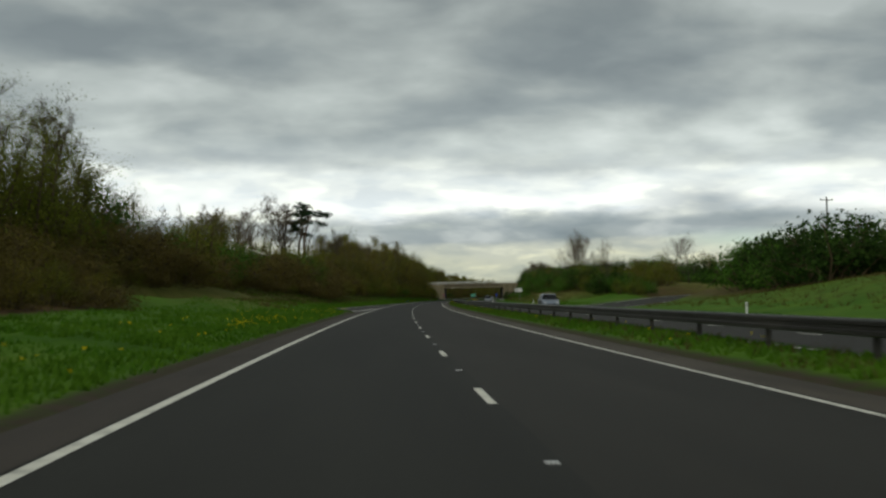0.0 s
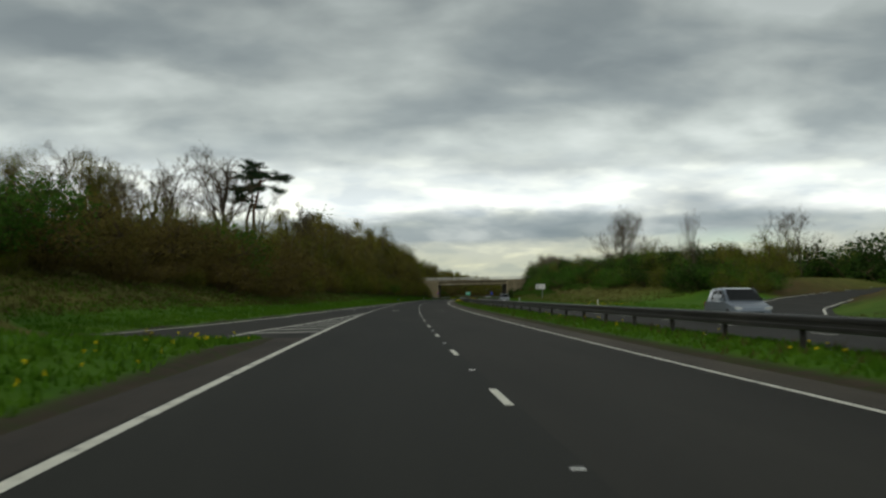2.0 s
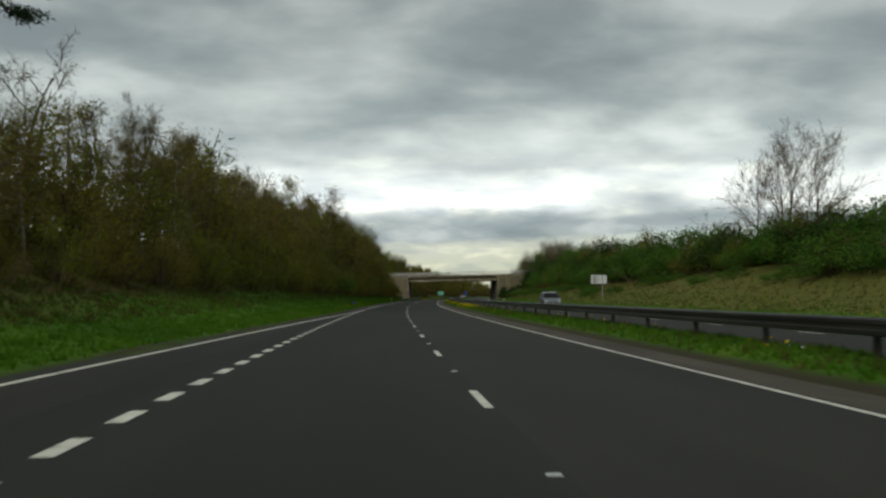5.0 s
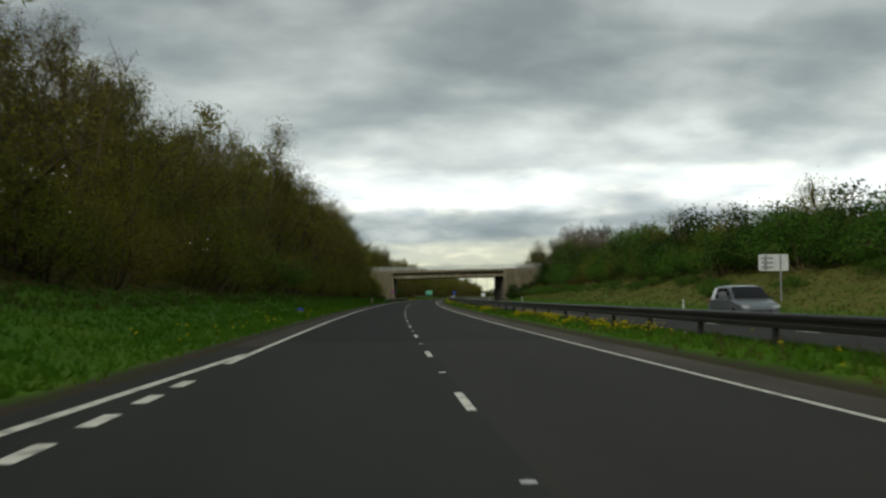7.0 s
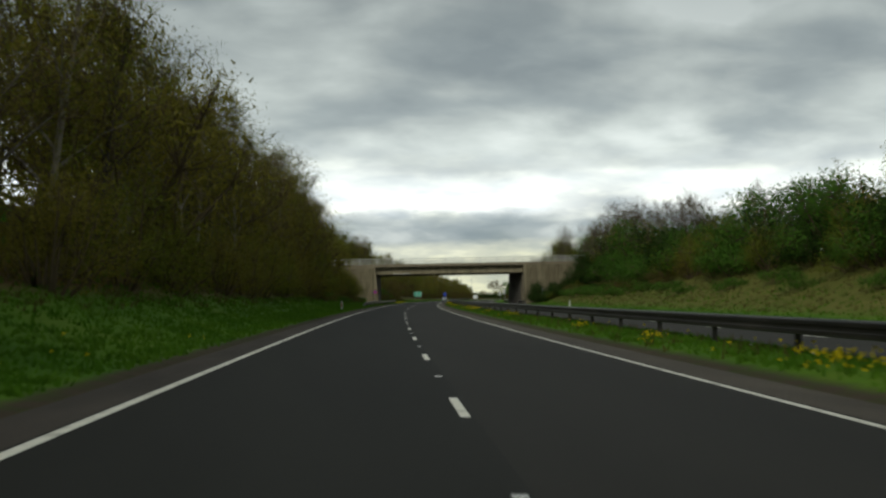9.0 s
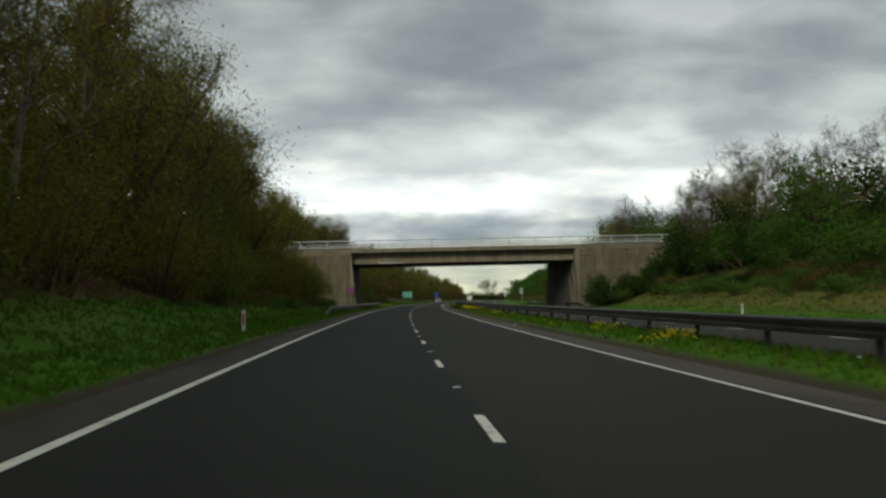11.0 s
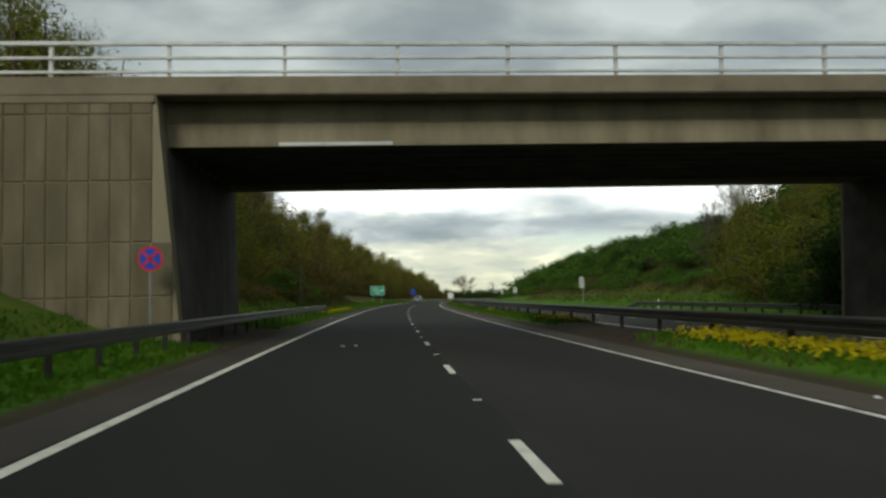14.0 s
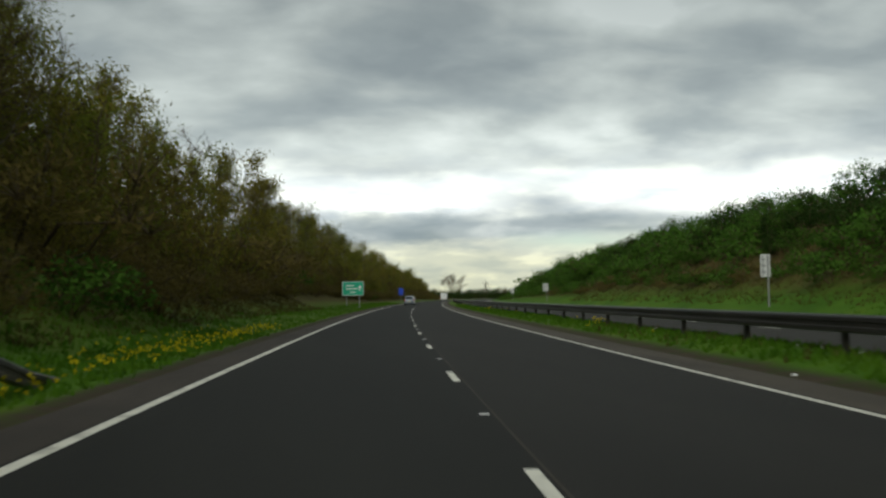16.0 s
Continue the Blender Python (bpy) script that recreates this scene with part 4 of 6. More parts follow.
for kind, k, f, g in (("", 3, 1.0, 1.0), ("_far", 2, 0.42, 1.45)):
    for i in range(k):
        proto("green" + kind, shrub, "hawthorn_bush", 40 + i, "bushy hawthorn in fresh green leaf", "bush", 4.6, 3.6, M_LEAF, int(4600 * f), 0.086 * g)
        proto("dark" + kind, shrub, "evergreen_bush", 50 + i, "dark green dense bush", "bush", 4.2, 3.4, M_DARKLEAF, int(4000 * f), 0.098 * g)
        proto("low" + kind, shrub, "gorse_bush", 60 + i, "low green shrub covering the bank", "bush", 3.6, 1.7, M_LEAF, int(2200 * f), 0.088 * g, clumps=16)
        proto("scrub" + kind, shrub, "bramble_scrub", 70 + i, "brown leafless bramble and bracken scrub", "bush", 4.0, 2.4, M_SCRUB, int(4200 * f), 0.088 * g, clumps=16, straggle=0.5, squash=0.42, up=0.5)
        proto("brush" + kind, shrub, "brown_thicket", 80 + i, "tall brown thicket of budding shrubs", "bush", 4.2, 5.4, M_BUD, int(5400 * f), 0.092 * g, clumps=18, straggle=0.6, squash=0.42, up=0.9)
        if not kind and i < 2:
            proto("brush_near", shrub, "brown_thicket", 80 + i, "tall brown thicket of budding shrubs", "bush", 4.2, 5.4, M_BUD, 8500, 0.075, clumps=18, straggle=0.6, squash=0.45, up=0.9)
        proto("grove" + kind, shrub, "olive_thicket", 90 + i, "tall olive-green thicket coming into leaf", "bush", 4.2, 5.0, M_OLIVE, int(5000 * f), 0.096 * g, clumps=18, straggle=0.3, squash=0.46, up=0.6)


def plant(kind, s, u, scale, rng, wide=1.0, sink=0.15, which=None):
    pool = PROTO[kind]
    entry = pool[int(rng.integers(0, len(pool)))] if which is None else pool[which]
    sc = scale * rng.uniform(0.9, 1.1)
    m = place(s, u, ground(s, u) - sink, rng.uniform(0, 360)) @ Matrix.Diagonal((sc * wide, sc * wide, sc, 1))
    if not entry[1]:
        entry[1] = True
        entry[0].matrix_basis = m
        return entry[0]
    ob = copy_thing(entry[0], m)
    ob.matrix_basis = m
    return ob


def row(kinds, s0, s1, gap, off, height, seed, side=-1, jitter_u=1.2, base=1.0, wide=1.0, far=False):
    """Plants along the road: kinds with weights, a spacing, an offset from the tarmac and a height (numbers or keyed by s)."""
    rng = np.random.default_rng(seed)
    names = [k for k, _ in kinds]
    w = np.array([v for _, v in kinds], float)
    w /= w.sum()
    s = s0
    full = {"bare": 12.0, "fan": 9.0, "bud": 12.0, "olive": 11.0, "green": 3.6, "dark": 3.4, "low": 1.7, "scrub": 2.4, "brush": 5.4, "grove": 5.0}
    while s < s1:
        kind = names[int(rng.choice(len(names), p=w))]
        o = keyed(s, off) if isinstance(off, list) else off
        h = keyed(s, height) if isinstance(height, list) else height
        o = o + rng.uniform(-1, 1) * jitter_u
        ss = s + rng.uniform(-0.5, 0.5) * gap
        edge = left_edge(ss) if side < 0 else OPP + TAR
        uu = edge + side * max(o, 2.5)
        if not (404 < ss < 422 and (abs(uu - MEDIAN) < 26)):
            low_detail = (far or ss > 475) and kind + "_far" in PROTO
            form = kind + "_far" if low_detail else kind
            if side < 0 and not far and kind + "_near" in PROTO and o < 10 and (160 < ss < 262 or 338 < ss < 402 or 424 < ss < 470):
                form = kind + "_near"
            ob = plant(form, ss, uu, h / full[kind] * rng.uniform(0.85, 1.15), rng, wide)
            ob["group"] = "plants on the roadside banks"
        s += gap * rng.uniform(0.7, 1.3)


# our side: scrub bank, then the wooded cutting
row([("scrub", 3), ("brush", 1), ("grove", 1.6)], -2, 150, 3.2, [(0, 8.6), (46, 9.5), (58, 16.0), (74, 13.0), (82.9, 12.5), (83, 7.6), (100, 8.8), (128, 6.8), (150, 6.0)], [(0, 2.1), (45, 2.2), (80, 2.8), (100, 2.0), (150, 2.6)], 101, jitter_u=0.9, wide=1.25)
row([("scrub", 2), ("brush", 2), ("green", 0.6), ("grove", 1.4)], 0, 165, 3.4, [(0, 12.0), (46, 13.0), (58, 19.0), (82.9, 15.0), (83, 10.2), (105, 11.0), (128, 9.7), (165, 9.0)], [(0, 3.3), (45, 3.5), (80, 4.6), (100, 4.4), (165, 4.6)], 102, wide=1.25)
row([("brush", 3), ("grove", 2.6), ("green", 0.6)], 0, 190, 4.4, [(0, 17.5), (46, 18.0), (58, 22.0), (82.9, 18.5), (83, 12.5), (110, 13.0), (190, 12.0)], [(0, 5.0), (45, 5.2), (80, 6.2), (110, 5.6), (150, 5.6), (190, 7.0)], 103, wide=1.25)
row([("bare", 2), ("bud", 2), ("olive", 2)], 24, 144, 3.4, [(24, 22.0), (82.9, 22.0), (83, 18.0), (144, 19.0)], [(24, 8.6), (44, 9.8), (76, 10.7), (86, 6.0), (96, 4.8), (112, 5.4), (124, 7.8), (144, 8.2)], 104, jitter_u=2.5, wide=1.2)
row([("grove", 2), ("olive", 2)], 14, 98, 3.2, [(14, 20.0), (98, 19.0)], [(14, 8.0), (80, 7.6), (98, 5.0)], 119, jitter_u=1.8, wide=1.1)
row([("bare", 1)], 146, 168, 5.0, 22.0, [(146, 8.0), (168, 10.5)], 114, jitter_u=4.0)
row([("bare", 1)], 170, 200, 5.0, [(170, 19.5), (200, 20.5)], [(170, 13.8), (192, 14.8), (200, 12.0)], 105, jitter_u=3.5, wide=1.2)
row([("bare", 1)], 160, 200, 7.0, 31.0, 12.5, 106, jitter_u=4, wide=1.25)
row([("bare", 1)], 150, 200, 8.0, 42.0, 12.0, 144, jitter_u=5, wide=1.3)
row([("bare", 1)], 204, 236, 6.0, 14.0, 10.5, 115, jitter_u=2)
row([("brush", 2.4), ("green", 0.3), ("grove", 2.0)], 165, 397, 3.3, [(165, 7.5), (230, 5.8), (330, 5.0), (400, 6.0)], [(165, 3.6), (230, 4.2), (330, 4.2), (402, 3.4)], 107, jitter_u=0.8, wide=1.1)
row([("bud", 3), ("olive", 1.3), ("brush", 0.6)], 170, 402, 3.0, [(170, 10.5), (230, 8.6), (330, 7.8), (402, 8.5)], [(170, 6.5), (215, 8.2), (245, 9.0), (268, 9.8), (280, 12.2), (330, 11.9), (374, 11.6), (382, 8.4), (387, 4.2), (402, 3.0)], 108, jitter_u=0.9, wide=1.1)
row([("bud", 3), ("bare", 1), ("olive", 1)], 195, 402, 4.2, [(195, 15.0), (230, 12.5), (402, 12.0)], [(195, 9.0), (230, 9.6), (268, 10.0), (280, 12.2), (330, 12.0), (370, 11.0), (381, 6.0), (388, 3.6), (402, 3.0)], 109, jitter_u=1.4, wide=1.1, far=True)
row([("bud", 2), ("olive", 2), ("grove", 1)], 225, 403, 3.6, [(225, 17.0), (403, 15.5)], [(225, 9.5), (330, 10.0), (370, 9.8), (382, 6.6), (388, 3.6), (403, 3.0)], 145, jitter_u=1.5, wide=1.35, far=True)
row([("scrub", 2), ("grove", 1.4), ("low", 0.25)], 422, 640, 3.6, [(422, 5.0), (480, 4.8), (515, 6.8), (565, 7.2), (640, 6.0)], [(422, 1.6), (520, 2.2), (640, 2.6)], 110, jitter_u=1.2, wide=1.2)
row([("scrub", 1), ("brush", 1.2), ("grove", 2.0)], 424, 880, 3.8, [(424, 7.5), (500, 7.2), (530, 8.8), (565, 8.8), (640, 7.5)], [(424, 3.6), (470, 4.8), (640, 4.8)], 111, jitter_u=1.2, wide=1.15)
row([("bud", 3), ("olive", 2.2), ("brush", 0.4)], 422, 880, 2.8, [(422, 12.5), (470, 10.0), (640, 9.0)], [(422, 8.2), (436, 9.0), (480, 8.2), (520, 9.4), (560, 9.6), (600, 9.6), (640, 10.2), (700, 10.4), (760, 10.0), (830, 9.4), (880, 7.0)], 112, jitter_u=1.0, wide=1.1)
row([("bud", 2), ("bare", 1)], 422, 600, 6.0, [(422, 16.0), (600, 13.0)], [(422, 8.6), (435, 9.4), (470, 9.4), (600, 9.8)], 113, jitter_u=1.8, far=True)
row([("grove", 3), ("brush", 1)], 386, 398, 1.2, [(386, 5.6), (398, 5.4)], [(386, 3.8), (398, 4.3)], 116, jitter_u=0.7, wide=1.15)
row([("grove", 2), ("olive", 1)], 424, 452, 2.6, 22.0, 9.5, 146, jitter_u=2.5, wide=1.3, far=True)
row([("grove", 2), ("olive", 2), ("brush", 1)], 446, 505, 3.0, 17.0, 10.0, 154, jitter_u=2.0, wide=1.4, far=True)
row([("grove", 2), ("brush", 2)], 424, 452, 2.4, 10.0, [(424, 4.5), (452, 6.5)], 147, jitter_u=1.2, wide=1.2)
row([("grove", 2), ("olive", 1)], 423, 440, 2.6, 13.0, [(423, 7.5), (440, 9.0)], 142, jitter_u=1.8, wide=1.2)
row([("grove", 2), ("olive", 1)], 423, 440, 3.0, 18.0, 9.0, 143, jitter_u=2.0, wide=1.2)
row([("grove", 1), ("brush", 1)], 392, 404, 2.0, 10.5, 3.2, 117, jitter_u=1.2)
row([("scrub", 0.8), ("brush", 2), ("grove", 3), ("green", 0.6)], 118, 178, 2.8, [(118, 13.0), (178, 14.5)], [(118, 4.6), (140, 5.0), (178, 5.6)], 149, jitter_u=1.5, wide=1.5)
row([("scrub", 1.4), ("low", 1.0), ("grove", 0.8)], 334, 396, 2.8, [(334, 4.6), (346, 4.0), (402, 4.0)], [(334, 1.0), (402, 1.1)], 150, jitter_u=0.6, wide=1.2)
# the far side
# mostly dark kinds past the bridge: the bank's deep shade is in their colour
row([("dark", 2), ("grove", 1)], 422.2, 440, 1.5, [(422, 3.4), (434, 4.4), (450, 6.0)], [(422, 4.4), (430, 3.0), (440, 2.0)], 151, side=1, jitter_u=0.5, wide=1.1)
row([("dark", 3), ("grove", 1)], 422.2, 452, 1.8, [(422, 7.5), (452, 10.0)], [(422, 5.0), (432, 3.4), (452, 2.2)], 152, side=1, jitter_u=0.8, wide=1.1)
row([("dark", 2), ("grove", 1)], 398, 404, 1.3, [(398, 4.4), (404, 3.7)], [(398, 2.8), (404, 3.8)], 118, side=1, jitter_u=0.7)
row([("dark", 2), ("grove", 1)], 397, 404, 1.5, 6.8, 2.5, 148, side=1, jitter_u=0.8, wide=1.1)
row([("dark", 2), ("green", 1), ("grove", 1)], 384, 404, 2.0, [(384, 11.2), (404, 11.8)], [(384, 4.6), (404, 4.6)], 157, side=1, jitter_u=0.8, wide=1.15)
row([("fan", 2), ("olive", 1)], 386, 404, 3.4, 13.0, 7.6, 158, side=1, jitter_u=1.0, wide=1.2)
row([("green", 2), ("dark", 1)], 84, 142, 3.4, [(84, 22.0), (112, 24.0), (142, 36.0)], 6.8, 120, side=1, jitter_u=3.5, wide=1.15, far=True)
row([("green", 1), ("dark", 1)], 50, 120, 4.6, 36.0, 7.6, 121, side=1, jitter_u=4, wide=1.2, far=True)
row([("green", 1), ("dark", 1), ("grove", 1)], 120, 300, 5.0, [(120, 56.0), (180, 52.0), (300, 40.0)], 6.6, 134, side=1, jitter_u=4, wide=1.5, far=True)
row([("green", 3), ("dark", 1), ("grove", 1.2), ("brush", 0.6)], 176, 400, 3.4, [(176, 20.0), (200, 17.5), (260, 12.5), (340, 11.0), (380, 11.5), (400, 13.5)], [(176, 4.4), (330, 4.6), (360, 4.6), (400, 4.6)], 122, side=1, jitter_u=1.4, wide=1.2)
row([("green", 1), ("dark", 1), ("grove", 1), ("brush", 1)], 172, 400, 3.8, [(172, 26.0), (200, 22.0), (260, 16.0), (370, 14.0), (400, 16.5)], [(172, 5.6), (330, 6.2), (400, 6.6)], 123, side=1, jitter_u=1.6, wide=1.25)
row([("dark", 1), ("scrub", 1.5), ("low", 1)], 345, 404, 2.2, [(345, 8.5), (404, 6.5)], 1.5, 155, side=1, jitter_u=1.2, wide=1.3)
row([("green", 2), ("low", 1)], 120, 300, 3.6, [(120, 52.0), (180, 48.0), (300, 36.0)], 3.4, 156, side=1, jitter_u=2, wide=1.5, far=True)
row([("green", 2), ("grove", 1), ("dark", 0.6)], 152, 204, 3.0, [(152, 18.0), (165, 15.0), (204, 14.0)], [(152, 3.0), (165, 4.4), (204, 4.4)], 163, side=1, jitter_u=1.2, wide=1.3)
row([("low", 1)], 200, 400, 8.0, [(200, 12.0), (260, 8.0), (400, 6.5)], 1.3, 124, side=1, jitter_u=1.5)
row([("fan", 3), ("olive", 1)], 350, 403, 4.5, 15.0, [(350, 6.0), (375, 8.5), (403, 9.0)], 136, side=1, jitter_u=2.0, wide=1.15)
row([("fan", 2), ("olive", 1)], 300, 350, 10.0, 15.0, [(300, 5.5), (370, 7.5), (400, 8.5)], 127, side=1, jitter_u=2, wide=1.2)
row([("grove", 1), ("green", 1)], 455, 470, 2.2, 22.0, 6.5, 153, side=1, jitter_u=3.0, wide=1.2)
row([("green", 1), ("dark", 1)], 421, 446, 4.0, 17.0, 3.2, 129, side=1, jitter_u=1.5, wide=1.3)
row([("low", 3), ("green", 0.5), ("scrub", 1)], 421, 760, 3.0, [(421, 6.2), (500, 6.0), (760, 4.5)], 1.4, 130, side=1, jitter_u=0.9, wide=1.15)
row([("low", 2), ("green", 0.6), ("dark", 0.8)], 421, 760, 3.2, [(421, 8.8), (500, 8.4), (760, 6.5)], 1.9, 131, side=1, jitter_u=1.0, wide=1.15)
row([("green", 2), ("low", 1), ("dark", 1.2)], 421, 760, 3.4, [(421, 11.0), (760, 9.0)], [(421, 2.8), (540, 2.8), (600, 3.6), (760, 3.4)], 132, side=1, jitter_u=1.2, wide=1.25)
row([("green", 2), ("dark", 1)], 421, 760, 4.0, [(421, 15.0), (760, 12.0)], [(421, 3.2), (540, 3.2), (600, 4.2), (760, 3.6)], 133, side=1, jitter_u=1.2, wide=1.3, far=True)

# tall trees at the edge of the wood, before it falls back from the bridge
rng_edge = np.random.default_rng(164)
for fs, fu in ((364.0, -13.6), (368.0, -13.0), (372.0, -12.6), (376.0, -13.4)):
    ob = plant("bud_fine", fs, fu, 0.98, rng_edge, 1.1)
    ob["group"] = "plants on the roadside banks"
# taller trees on the bank past the bridge
for fs, fu, fh, kind in ((455.0, -14.6, 10.6, "olive"), (459.5, -13.6, 10.8, "bud_near"), (463.5, -14.3, 11.0, "olive"), (467.5, -13.8, 10.4, "bud_near"), (472.0, -14.5, 9.8, "olive"), (461.0, -17.0, 11.0, "olive")):
    ob = plant(kind, fs, fu, fh / 11.5, rng_edge, 1.1)
    ob["group"] = "plants on the roadside banks"
# single leafless trees on the far bank and beside the bridge
row([("dark", 2), ("grove", 1)], 393, 404, 1.6, [(393, 9.0), (404, 9.5)], [(393, 2.2), (404, 3.0)], 166, side=1, jitter_u=1.0, wide=1.2)
row([("dark", 1), ("grove", 1)], 396, 404, 1.6, 13.0, 3.0, 167, side=1, jitter_u=1.2, wide=1.2)
row([("grove", 2), ("brush", 2), ("dark", 1)], 436, 453, 1.7, [(436, 4.6), (453, 7.5)], [(436, 5.4), (446, 5.4), (453, 4.2)], 168, side=1, jitter_u=0.8, wide=1.15)
row([("grove", 2), ("olive", 1), ("brush", 1)], 438, 456, 2.0, [(438, 8.0), (456, 10.0)], [(438, 5.6), (456, 4.6)], 169, side=1, jitter_u=0.8, wide=1.15)
rng_fan = np.random.default_rng(160)
for fs, fu, fh, fw in ((214.0, 32.5, 9.6, 0.85), (218.5, 32.0, 10.6, 0.9), (223.0, 33.5, 10.4, 0.9), (228.0, 32.5, 9.2, 0.85), (170.5, 32.0, 8.6, 0.62), (186.0, 47.0, 8.2, 0.9), (181.0, 48.5, 7.4, 0.9),
                       (423.6, 26.4, 8.2, 1.0), (425.2, 28.2, 8.0, 1.0),
                       (451.5, 23.6, 5.6, 1.1), (455.5, 24.2, 6.0, 1.1), (459.5, 23.2, 5.2, 1.1)):
    ob = plant("fan", fs, fu, fh / 9.0, rng_fan, fw)
    ob["group"] = "plants on the roadside banks"
row([("grove", 3), ("brush", 2), ("dark", 1)], 424, 446, 1.8, [(424, 5.0), (446, 8.0)], [(424, 4.2), (446, 3.6)], 165, side=1, jitter_u=0.8, wide=1.2)
# dark leaf colour again carries the shade behind the bridge
row([("grove", 1), ("dark", 2)], 422.5, 432, 1.8, [(422, 6.5), (432, 9.5)], [(422, 5.6), (432, 5.0)], 161, side=1, jitter_u=0.8, wide=1.1)
row([("olive", 2), ("grove", 1), ("bud", 1)], 424, 452, 2.2, [(424, 10.5), (452, 12.5)], [(424, 7.0), (440, 7.0), (452, 5.5)], 162, side=1, jitter_u=1.0, wide=1.1)


def beyond(distance, bearing, kind, scale, rng, wide=1.0):
    """A plant far past the bend, by bearing from the last stretch of road."""
    a = heading(438) + radians(bearing)
    p = at(438, -1.0) + Vector((math.sin(a), math.cos(a), 0)) * distance
    ob = plant(kind, 438, -1.0, scale, rng, wide)
    sc = ob.matrix_basis.to_scale()
    ob.matrix_basis = pose(p.x, p.y, 0.1, 0, 0, rng.uniform(0, 360)) @ Matrix.Diagonal((*sc, 1))
    return ob


# across the bend: a dark hedgerow on the skyline and one round tree behind it
rng_far = np.random.default_rng(77)
for i in range(66):
    ob = beyond(600 + rng_far.uniform(-15, 15), -4.0 + 0.31 * i, ("dark_far", "grove_far", "dark_far", "brush_far")[i % 4], rng_far.uniform(0.95, 1.25) * (1.3 if i % 2 else 1.85), rng_far, 2.0)
    ob["group"] = "far hedgerow"
far_tree = beyond(470, 3.2, "round", 1.32, rng_far, 1.2)
far_tree.matrix_basis.translation = (178.0, 1043.0, 0.1)
beyond(520, 5.9, "bare", 0.8, rng_far, 1.3)
beyond(560, 7.0, "bare", 0.6, rng_far, 1.3)


def scots_pine(seed, height, label, flats):
    """A tall pine: bare leaning trunk, a few crooked limbs, flat plates of needles near the top."""
    rng = np.random.default_rng(seed)
    root = tagged(empty("scots_pine"), label, "tree")
    trunk = np.array([(0, 0, -0.5), (0.15, 0, height * 0.3), (0.1, 0.1, height * 0.55), (0.9, 0.1, height * 0.78), (0.8, 0, height * 0.95)])
    thick = [(trunk, np.array([0.30, 0.25, 0.20, 0.14, 0.05]))]
    clump_c, clump_r = [], []
    for f, a, length, drop, size in flats:
        k = f * 4
        k0 = min(3, int(k))
        p = trunk[k0] + (trunk[k0 + 1] - trunk[k0]) * (k - k0)
        e = p + np.array([math.cos(a) * length, math.sin(a) * length, drop])
        m = (p + e) / 2 + np.array([0, 0, 0.35]) + rng.normal(size=3) * 0.15
        thick.append((np.array([p, m, e]), np.array([0.11, 0.075, 0.03])))
        for _ in range(int(24 * size)):
            o = rng.normal(size=3) * np.array([0.92, 0.92, 0.33]) * size
            clump_c.append(e + o + np.array([0, 0, 0.15]))
            clump_r.append(0.52 * rng.uniform(0.7, 1.2))
            thick.append((np.array([m + (e - m) * 0.7, (e + clump_c[-1]) / 2, clump_c[-1]]), np.array([0.03, 0.02, 0.008])))
    o = new("trunk", add_mesh("trunk", *tubes(thick, 6), M_PINEBARK))
    o.parent = root
    cc, cr = np.array(clump_c), np.array(clump_r)
    n = 78 * len(cc)
    k = rng.integers(0, len(cc), n)
    d = rng.normal(size=(n, 3))
    d /= np.linalg.norm(d, axis=1)[:, None]
    c = cc[k] + d * (rng.uniform(0, 1, (n, 1)) ** 0.5) * cr[k][:, None] * np.array([[1.2, 1.2, 0.6]])
    o = new("crown", add_mesh("crown", *leaves(rng, c, 0.15, 0.45), M_PINE))
    o.parent = root
    return root


pine = scots_pine(5, 13.8, "tall scots pine with flat dark crown above bare trunk", [
    (0.97, 3.0, 0.5, 0.6, 1.0), (0.94, 3.3, 1.3, -0.1, 0.95), (0.90, 1.8, 1.0, 0.1, 0.8), (0.86, 3.2, 2.0, 0.0, 0.75), (0.82, -0.1, 2.2, 0.35, 0.8), (0.80, 0.1, 3.2, 0.45, 0.6),
    (0.78, 0.1, 2.5, -1.0, 0.5), (0.74, 3.2, 2.6, -0.5, 0.6), (0.64, 3.3, 2.3, -0.2, 0.55), (0.70, -1.5, 1.4, 0.1, 0.45), (0.86, 4.6, 1.3, 0.0, 0.65)])
pine.matrix_basis = place(184, -22.0, ground(184, -22.0) - 0.1, 0)
pine2 = scots_pine(8, 11.5, "slimmer scots pine with sparse dark crown", [
    (0.95, 0.4, 0.6, 0.3, 0.8), (0.88, 3.4, 1.3, 0.1, 0.8), (0.76, 2.8, 1.7, -0.3, 0.7), (0.66, 0.4, 1.2, 0.0, 0.5)])
pine2.matrix_basis = place(186, -23.2, ground(186, -23.2) - 0.1, 40)


# ---------------------------------------------------------------- bridge
bridge = tagged(empty("road_bridge", place(407.88, 0, 0.0, 2.5)), "concrete road bridge with pale railings over both carriageways", "bridge")
BL, BR, BD = -17.0, 31.0, 11.2


def loft_x(ring, x0, x1):
    """A closed outline in y, z pushed from x0 to x1."""
    bm = bmesh.new()
    a = [bm.verts.new((x0, y, z)) for y, z in ring]
    b = [bm.verts.new((x1, y, z)) for y, z in ring]
    bm.faces.new(a)
    bm.faces.new(b[::-1])
    for i in range(len(ring)):
        j = (i + 1) % len(ring)
        bm.faces.new((a[i], b[i], b[j], a[j]))
    bmesh.ops.recalc_face_normals(bm, faces=bm.faces[:])
    return bm


